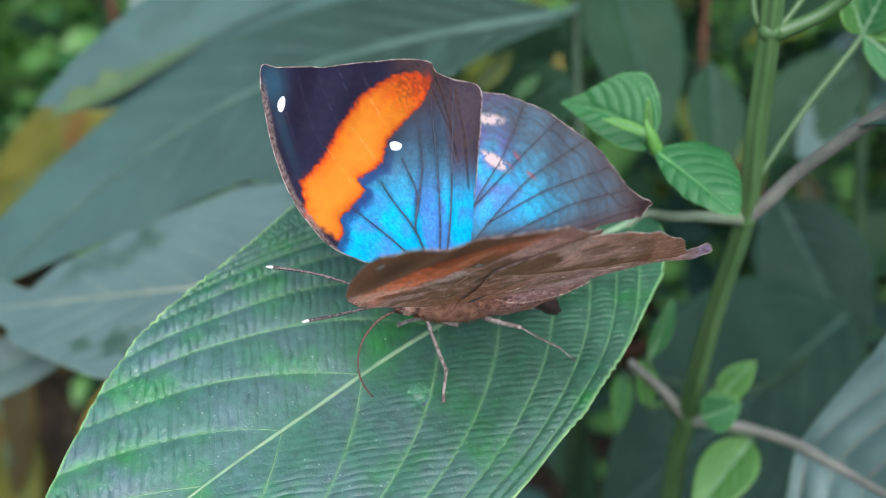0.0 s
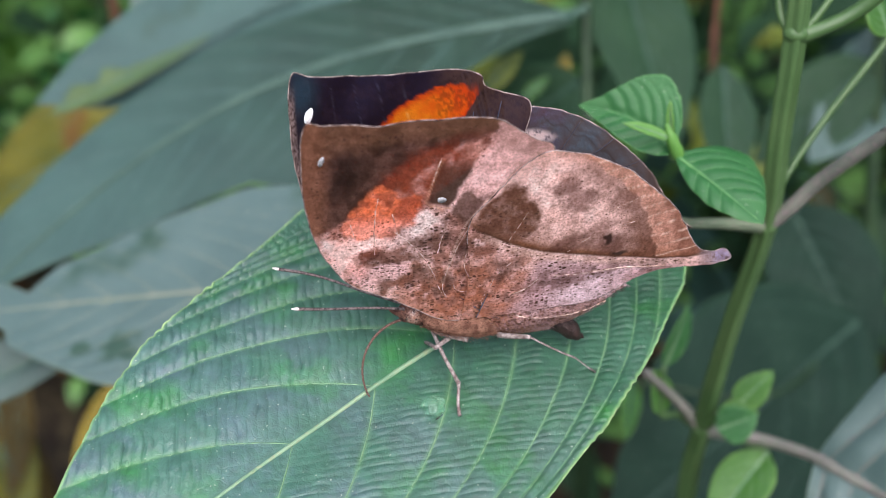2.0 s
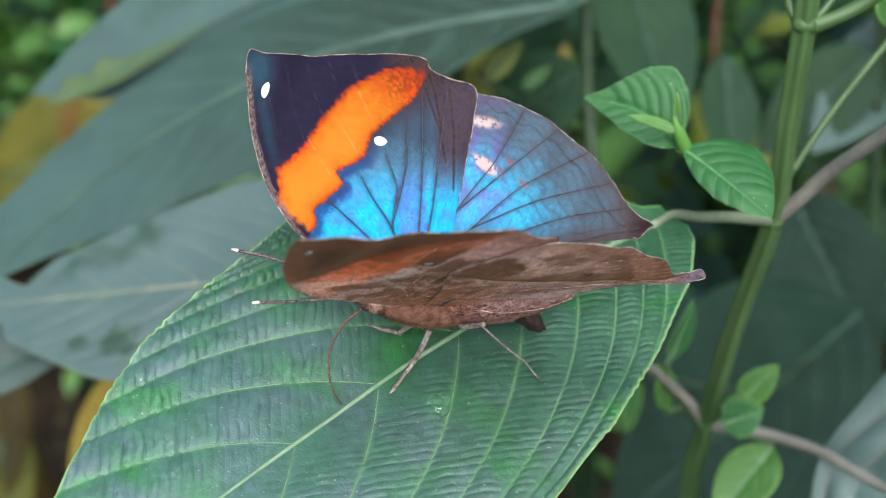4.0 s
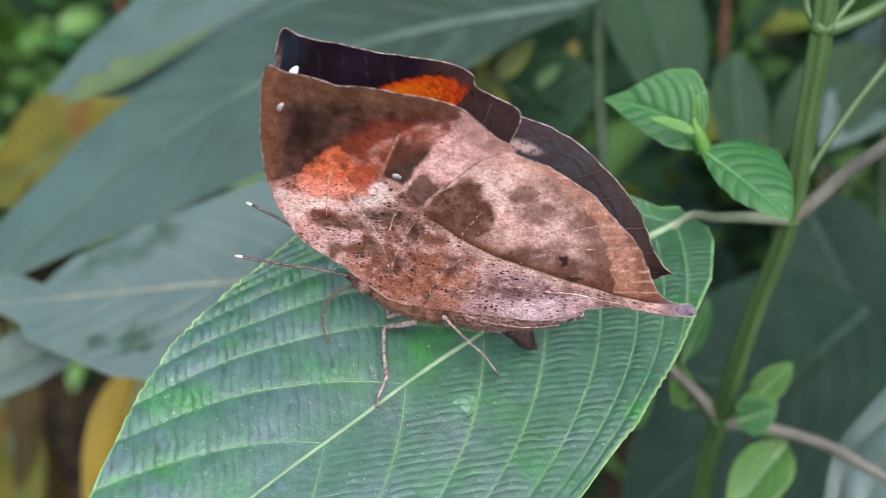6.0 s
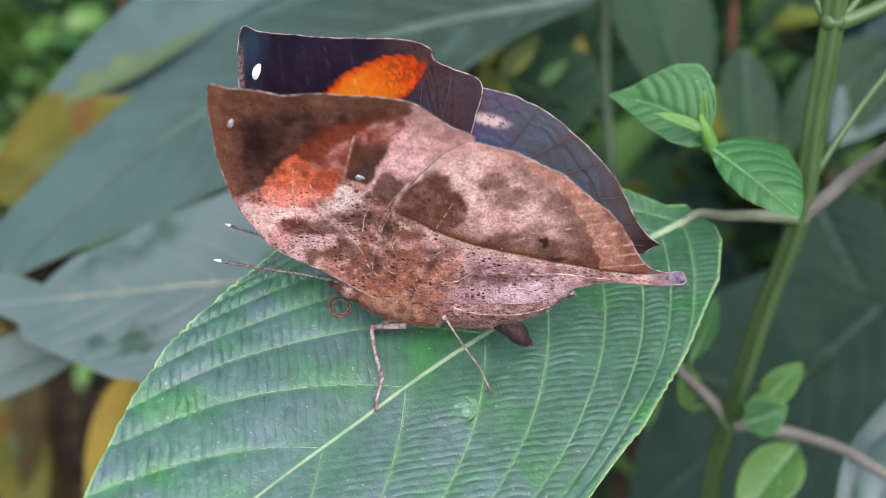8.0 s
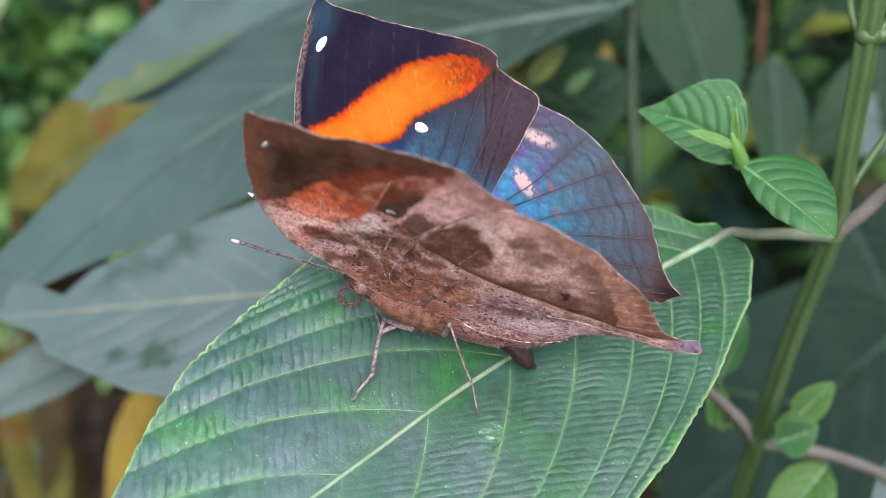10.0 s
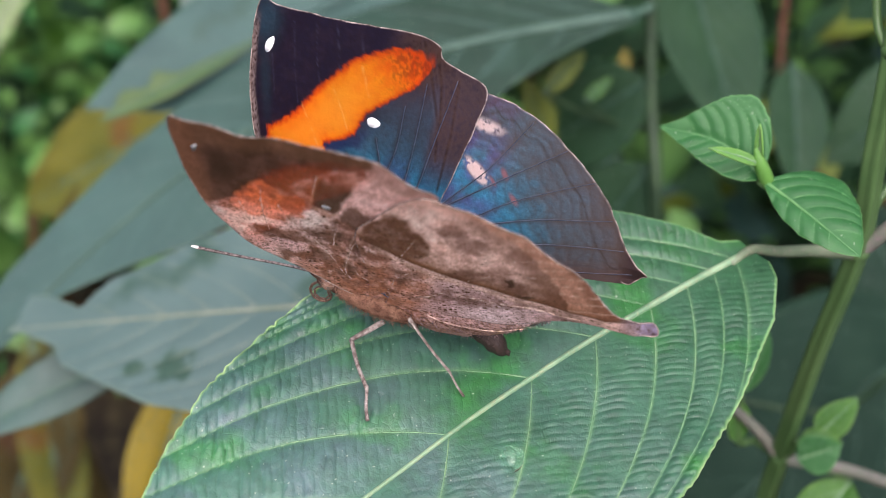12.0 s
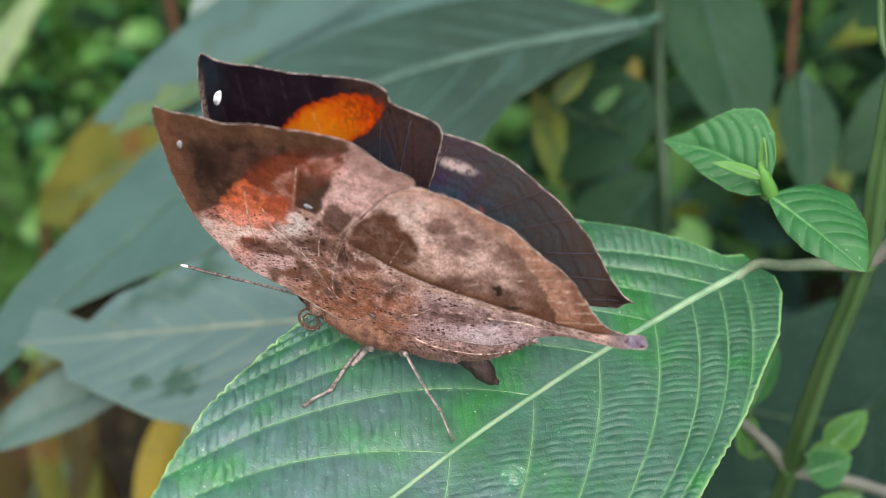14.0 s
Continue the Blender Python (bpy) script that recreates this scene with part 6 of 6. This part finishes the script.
        fold.data.attributes.new("wing_place", "FLOAT_VECTOR", "POINT").data.foreach_set("vector", np.stack([uu.ravel(), zz.ravel(), 7 + 0 * uu.ravel()], -1).astype(np.float32).ravel())
        th = fold.modifiers.new("thickness", "SOLIDIFY")
        th.thickness, th.offset = 0.00012, 0
        c = smooth_curve([(-4.6, -0.9), (-8.3, -2.2), (-12, -2.5), (-16, -2.1), (-19.5, -0.8)], 60)
        yl = 1.95 + 0.8 * np.interp(-c[:, 0], [2, 8, 20, 26.5], [0.3, 1, 0.8, 0.1]) - 0.35
        vv, ff = tube_data(np.stack([c[:, 0], s * (yl + 0.25), c[:, 1] + 2.0 - 1.0], -1) * 0.001, 0.00009 * np.clip(0.75 + 1.1 * value_noise(c[:, 0] * 2.6, c[:, 1], 77), 0.12, 1.5), 5)
        mesh_object("vein", vv, ff, [M_UNDER_VEIN], fold)
        hv, hf = [], []
        for _ in range(1800):
            p = V[rng.randint(len(V))] + rng.normal(size=3) * 0.0001
            d = np.array([-0.6, s * 0.5, -0.7]) + rng.normal(size=3) * 0.35
            d *= rng.uniform(0.0003, 0.0008) / np.linalg.norm(d)
            b = len(hv)
            hv += [p, p + np.array([0.00006, 0, 0.00004]), p + np.array([0, 0.00006, -0.00004]), p + d]
            hf += [(b, b + 1, b + 3), (b + 1, b + 2, b + 3), (b + 2, b, b + 3)]
        mesh_object("fur", hv, hf, [M_FOLD_FUR], fold, "short violet brown hairs")
    white = [(20.6, 27.1, 0.55, 1.25, 20), (5.2, 19.4, 1.0, 0.72, 10)]
    for s, tail in ((1, TAIL_LONG), (-1, TAIL_SHORT)):
        made["fore", s] = build_wing("forewing", FORE + (CORNER_WHOLE if s > 0 else CORNER_WORN) + FORE_END, (2.0, 2.0), s, False, fore_upper, fore_under, FORE_VEINS, FORE_UNDER_VEINS, white, bf, "forewing, orange-banded navy and blue above, brown like a dead leaf below")
        made["hindw", s] = build_wing("hindwing", HIND + tail + HIND_END, (-2.0, 2.5), s, True, hind_upper, hind_under, HIND_VEINS, HIND_UNDER_VEINS, [], bf,
                                      "hindwing with a tail, metallic blue above and brown below" if s > 0 else "hindwing with a broken tail, metallic blue above and brown below")
    for s in (1, -1):
        k = 0.92 if s > 0 else 1.0
        pts = [(9.2, s * 0.7, 1.3), (9.2 + k * 4.8, s * 2.0, 2.9), (9.2 + k * 11.3, s * (0.7 + k * 3.7), 4.9), (9.2 + k * 17.3, s * (0.7 + k * 5.8), 6.9 if s > 0 else 5.6)]
        c = smooth_curve(pts, 40) * 0.001
        vv, ff = tube_data(c[:38], [0.00022, 0.00020, 0.00019, 0.00020, 0.00023], 8)
        an = mesh_object("antenna", vv, ff, [M_ANTENNA], bf, "thin dark antenna with a pale club")
        vv, ff = tube_data(c[36:], [0.00022, 0.00023, 0.00020, 0.0001], 8)
        mesh_object("club", vv, ff, [M_CLUB], an, "pale tip")
    made["tongue"] = []
    for i in range(N_TONGUE):
        r = 0.00021 - 0.00009 * i / N_TONGUE
        seg = TONGUE / N_TONGUE
        vv, ff = tube_data([(-0.0001, 0, 0), (seg * 0.5, 0, 0), (seg + 0.0001, 0, 0)], [r, r, r * 0.95], 8)
        made["tongue"].append(mesh_object("proboscis", vv, ff, [M_PROBOSCIS], bf))
    for name, s, hip in LEGS:
        vv, ff = tube_data(smooth_curve([(0, 0, 0), (FEMUR * 0.5, 0, 0.00015), (FEMUR, 0, 0)], 12), [0.00042, 0.00042, 0.00032], 8)
        a = mesh_object("thigh", vv, ff, [M_LEG], bf, "mottled pale brown upper leg")
        vv, ff = tube_data(smooth_curve([(0, 0, 0), (SHANK * 0.33, 0.0005, 0.0002), (SHANK * 0.62, 0.0012, 0.0001), (SHANK * 0.68, 0.0012, 0), (SHANK * 0.86, 0.0004, 0.0001), (SHANK, 0, 0)], 30), [0.00032, 0.00028, 0.00027, 0.00033, 0.00023, 0.00023, 0.00027], 8)
        b = mesh_object("shin", vv if name == "mid" else vv * np.array((1, 0.35, 1)), ff, [M_LEG], bf, "thin pale brown lower leg with its foot")
        made[name, s] = (a, b, Vector(hip))
    return made


# ---------------------------------------------------------------- what moves
BODY_ROWS = [(0, pose(0.00225, -0.01848, 0.00147, -18.2, 0.2, -158.0)),
             (0.5, pose(0.00236, -0.01527, -0.00023, -11.2, 0.1, -160.7)),
             (1, pose(0.00213, -0.01397, -0.00072, -10.9, -2.4, -164.8)),
             (1.5, pose(0.00155, -0.01497, -0.00030, -8.8, 1.9, -167.2)),
             (2, pose(0.00116, -0.01410, -0.00126, -6.4, 1.1, -168.0)),
             (2.5, pose(0.00061, -0.01580, -0.00067, -11.9, -0.8, -165.8)),
             (5, pose(-0.00675, -0.01464, 0.00083, -15.9, -3.3, -169.8)),
             (5.5, pose(-0.00589, -0.01241, 0.00120, -21.2, -11.1, -178.0)),
             (6, pose(-0.00959, -0.01385, 0.00060, -15.6, -7.2, 174.9)),
             (6.5, pose(-0.01076, -0.01349, -0.00003, -11.7, -1.6, 172.1)),
             (7, pose(-0.01056, -0.01287, 0.00010, -4.0, 0.1, 171.6)),
             (7.5, pose(-0.01129, -0.01297, 0.00051, -3.5, -2.7, 172.7)),
             (8, pose(-0.01153, -0.01299, 0.00032, -2.8, -0.9, 175.8)),
             (10.5, pose(-0.01436, -0.01023, 0.00265, -11.0, -12.4, 172.4)),
             (11, pose(-0.01665, -0.00937, 0.00329, -11.3, -11.1, 171.2)),
             (11.5, pose(-0.01841, -0.00925, 0.00337, -13.0, -7.7, 169.0)),
             (12, pose(-0.02045, -0.00720, 0.00402, -14.3, -4.9, 167.1)),
             (12.5, pose(-0.02225, -0.00745, 0.00295, -11.8, -7.3, 169.0)),
             (13, pose(-0.02168, -0.00707, 0.00352, -6.8, -9.5, 167.7)),
             (13.5, pose(-0.02195, -0.00789, 0.00388, -3.8, -4.0, 169.7)),
             (14, pose(-0.02213, -0.00788, 0.00322, -6.0, -3.7, 166.1))]
# seconds, dihedral of the left and of the right wings, forward sweep of the forewings, in degrees
WING_ROWS = [(0, 59, 40, 1.5), (0.5, 76, 63, -0.7), (1, 89, 85, 0.2), (1.5, 91, 90, -0.3), (2, 81, 85, -0.0), (2.5, 72, 62, 0.9), (2.7, 66, 55, 0.8), (3.3, 57, 44, 0.8), (4.2, 56, 42, 0.8), (4.8, 62, 49, 0.8), (5, 70, 60, 0.7), (5.5, 91, 74, -1.1), (6, 92, 83, 0.5), (6.5, 79, 90, -1.3), (7, 81, 94, 0.3), (7.5, 82, 93, 0.4), (8, 76, 82, -0.4), (8.2, 74, 77, -0.2), (8.8, 62, 60, 0.6), (9.6, 58, 55, 0.8), (10.3, 80, 75, -0.2), (10.5, 84, 80, -0.4), (11, 87, 89, 0.1), (11.5, 88, 84, 0.2), (12, 72, 68, 1.8), (12.5, 56, 47, 2.7), (13, 45, 46, 4.0), (13.5, 60, 69, 0.7), (14, 75, 93, -1.7)]
# where the left feet stand, seconds and millimetres
MID_FEET = [(0, 0.1, -23.0, -13.6), (3.6, 0.1, -23.1, -13.7), (4.2, -15.8, -24.0, -12.0), (8.6, -15.6, -24.0, -12.0), (9.3, -22.6, -19.0, -9.3), (12.5, -22.5, -19.0, -9.3), (12.8, -31.6, -15.0, -6.8), (14, -31.6, -15.0, -6.8)
]
HIND_FEET = [(0, 19.8, -13.1, -12.3), (3.4, 19.9, -12.9, -12.3), (4.0, 10.0, -16.8, -12.5), (5.55, 10.1, -16.7, -12.5), (5.9, 1.6, -16.5, -11.4), (6.6, 1.4, -16.5, -11.4), (6.9, 0.1, -19.1, -12.2), (8.4, 0.2, -19.2, -12.2), (9.0, -5.6, -19.0, -11.4), (11.7, -5.6, -18.8, -11.3), (12.0, -9.9, -13.5, -8.8), (12.3, -16.1, -14.9, -8.6), (13.1, -16.2, -14.9, -8.6), (13.4, -11.6, -17.8, -10.2), (14, -11.4, -17.7, -10.2)
]
# seconds, the tongue's first direction below straight ahead, its whole turn and its lean to the left, in degrees
TONGUE_ROWS = [(0, 6, 124, 30), (2.5, 8, 122, 28), (5, 30, 92, 40), (5.5, 29, 95, 41), (6, 15, 160, 24), (6.5, 12, 165, 20), (7, 8, 195, 16), (7.5, 12, 420, 8), (7.7, 12, 520, 4), (8, 8, 620, 0), (10.5, 5, 660, 0), (14, 5, 660, 0)]


def body_at(t):
    ts = [r[0] for r in BODY_ROWS]
    i = max(0, min(len(ts) - 2, int(np.searchsorted(ts, t, side="right")) - 1))
    f = min(max((t - ts[i]) / (ts[i + 1] - ts[i]), 0), 1)
    return BODY_ROWS[i][1].lerp(BODY_ROWS[i + 1][1], f)


def stance(feet, t):
    """The foot's place at t: it stands, and steps quickly between two stands."""
    ts = [r[0] for r in feet]
    i = max(0, min(len(ts) - 2, int(np.searchsorted(ts, t, side="right")) - 1))
    f = min(max((t - ts[i]) / (ts[i + 1] - ts[i]), 0), 1)
    return Vector(feet[i][1:]).lerp(Vector(feet[i + 1][1:]), f) * 0.001


def aim(origin, target, pole):
    x = (target - origin).normalized()
    z = (pole - x * pole.dot(x)).normalized()
    return Matrix.Translation(origin) @ Matrix((x, z.cross(x), z)).transposed().to_4x4()


def motions():
    walk(BF["thing"], BODY_ROWS)
    for s, col in ((1, 1), (-1, 2)):
        for key in ("fore", "hindw"):
            rows = []
            for r in WING_ROWS:
                sweep = r[3] if key == "fore" else 0.0
                rows.append((r[0], pose(0, s * ROOT_Y, ROOT_Z, s * r[col]) @ pose(0, 0, 0, 0, 0, s * sweep)))
            walk(BF[key, s], rows)
    times = sorted({r[0] for r in BODY_ROWS} | {0.25, 0.75, 3.3, 4.2, 4.7, 5.25, 5.75, 8.8, 9.5, 10, 11.75, 12.25, 12.75, 13.25})
    for name, s, _ in LEGS:
        thigh, shin, hip = BF[name, s]
        feet = MID_FEET if name == "mid" else HIND_FEET
        rows_a, rows_b = [], []
        for t in times:
            foot = body_at(t).inverted() @ stance(feet, t)
            if s < 0:
                foot = Vector((foot.x + 0.001, -foot.y - 0.001, foot.z))
            d = foot - hip
            reach = min(max(d.length, abs(SHANK - FEMUR) * 1.05), (FEMUR + SHANK) * 0.995)
            foot = hip + d.normalized() * reach
            a = (FEMUR ** 2 + reach ** 2 - SHANK ** 2) / (2 * reach)
            h = math.sqrt(max(FEMUR ** 2 - a * a, 0))
            pole = Vector((0.75, s * 0.5, -0.6)) if name == "mid" else Vector((-0.3, s * 0.7, 0.6))
            x = d.normalized()
            pole = (pole - x * pole.dot(x)).normalized()
            knee = hip + x * a + pole * h
            rows_a.append((t, aim(hip, knee, Vector((0, s, 0.3)))))
            rows_b.append((t, aim(knee, foot, Vector((0.3, s, 0.3)))))
        walk(thigh, rows_a)
        walk(shin, rows_b)
    ts, starts, turns, leans = zip(*TONGUE_ROWS)
    times = sorted(set(ts) | {round(7 + 0.1 * k, 1) for k in range(11)} | {5.25, 5.75})
    rows = [[] for _ in range(N_TONGUE)]
    for t in times:
        first, turn, lean = np.interp(t, ts, starts), np.interp(t, ts, turns), np.interp(t, ts, leans)
        tilt = pose(0, 0, 0, lean)
        p = Vector((0.0093, 0, -0.0009))
        for i in range(N_TONGUE):
            q = (i + 0.5) / N_TONGUE
            coil = min(max((turn - 190) / 300, 0), 1)
            ang = first + turn * ((1 - coil) * q + coil * (0.62 * q + 0.38 * q * q))
            rows[i].append((t, Matrix.Translation(p) @ tilt @ pose(0, 0, 0, 0, ang, 0)))
            p = p + tilt @ Vector((math.cos(radians(ang)), 0, -math.sin(radians(ang)))) * (TONGUE / N_TONGUE)
    for ob, r in zip(BF["tongue"], rows):
        walk(ob, r)


build_ground()
build_foliage()
build_shrub()
build_back_shrubs()
build_drop()
BF = build_butterfly()
motions()
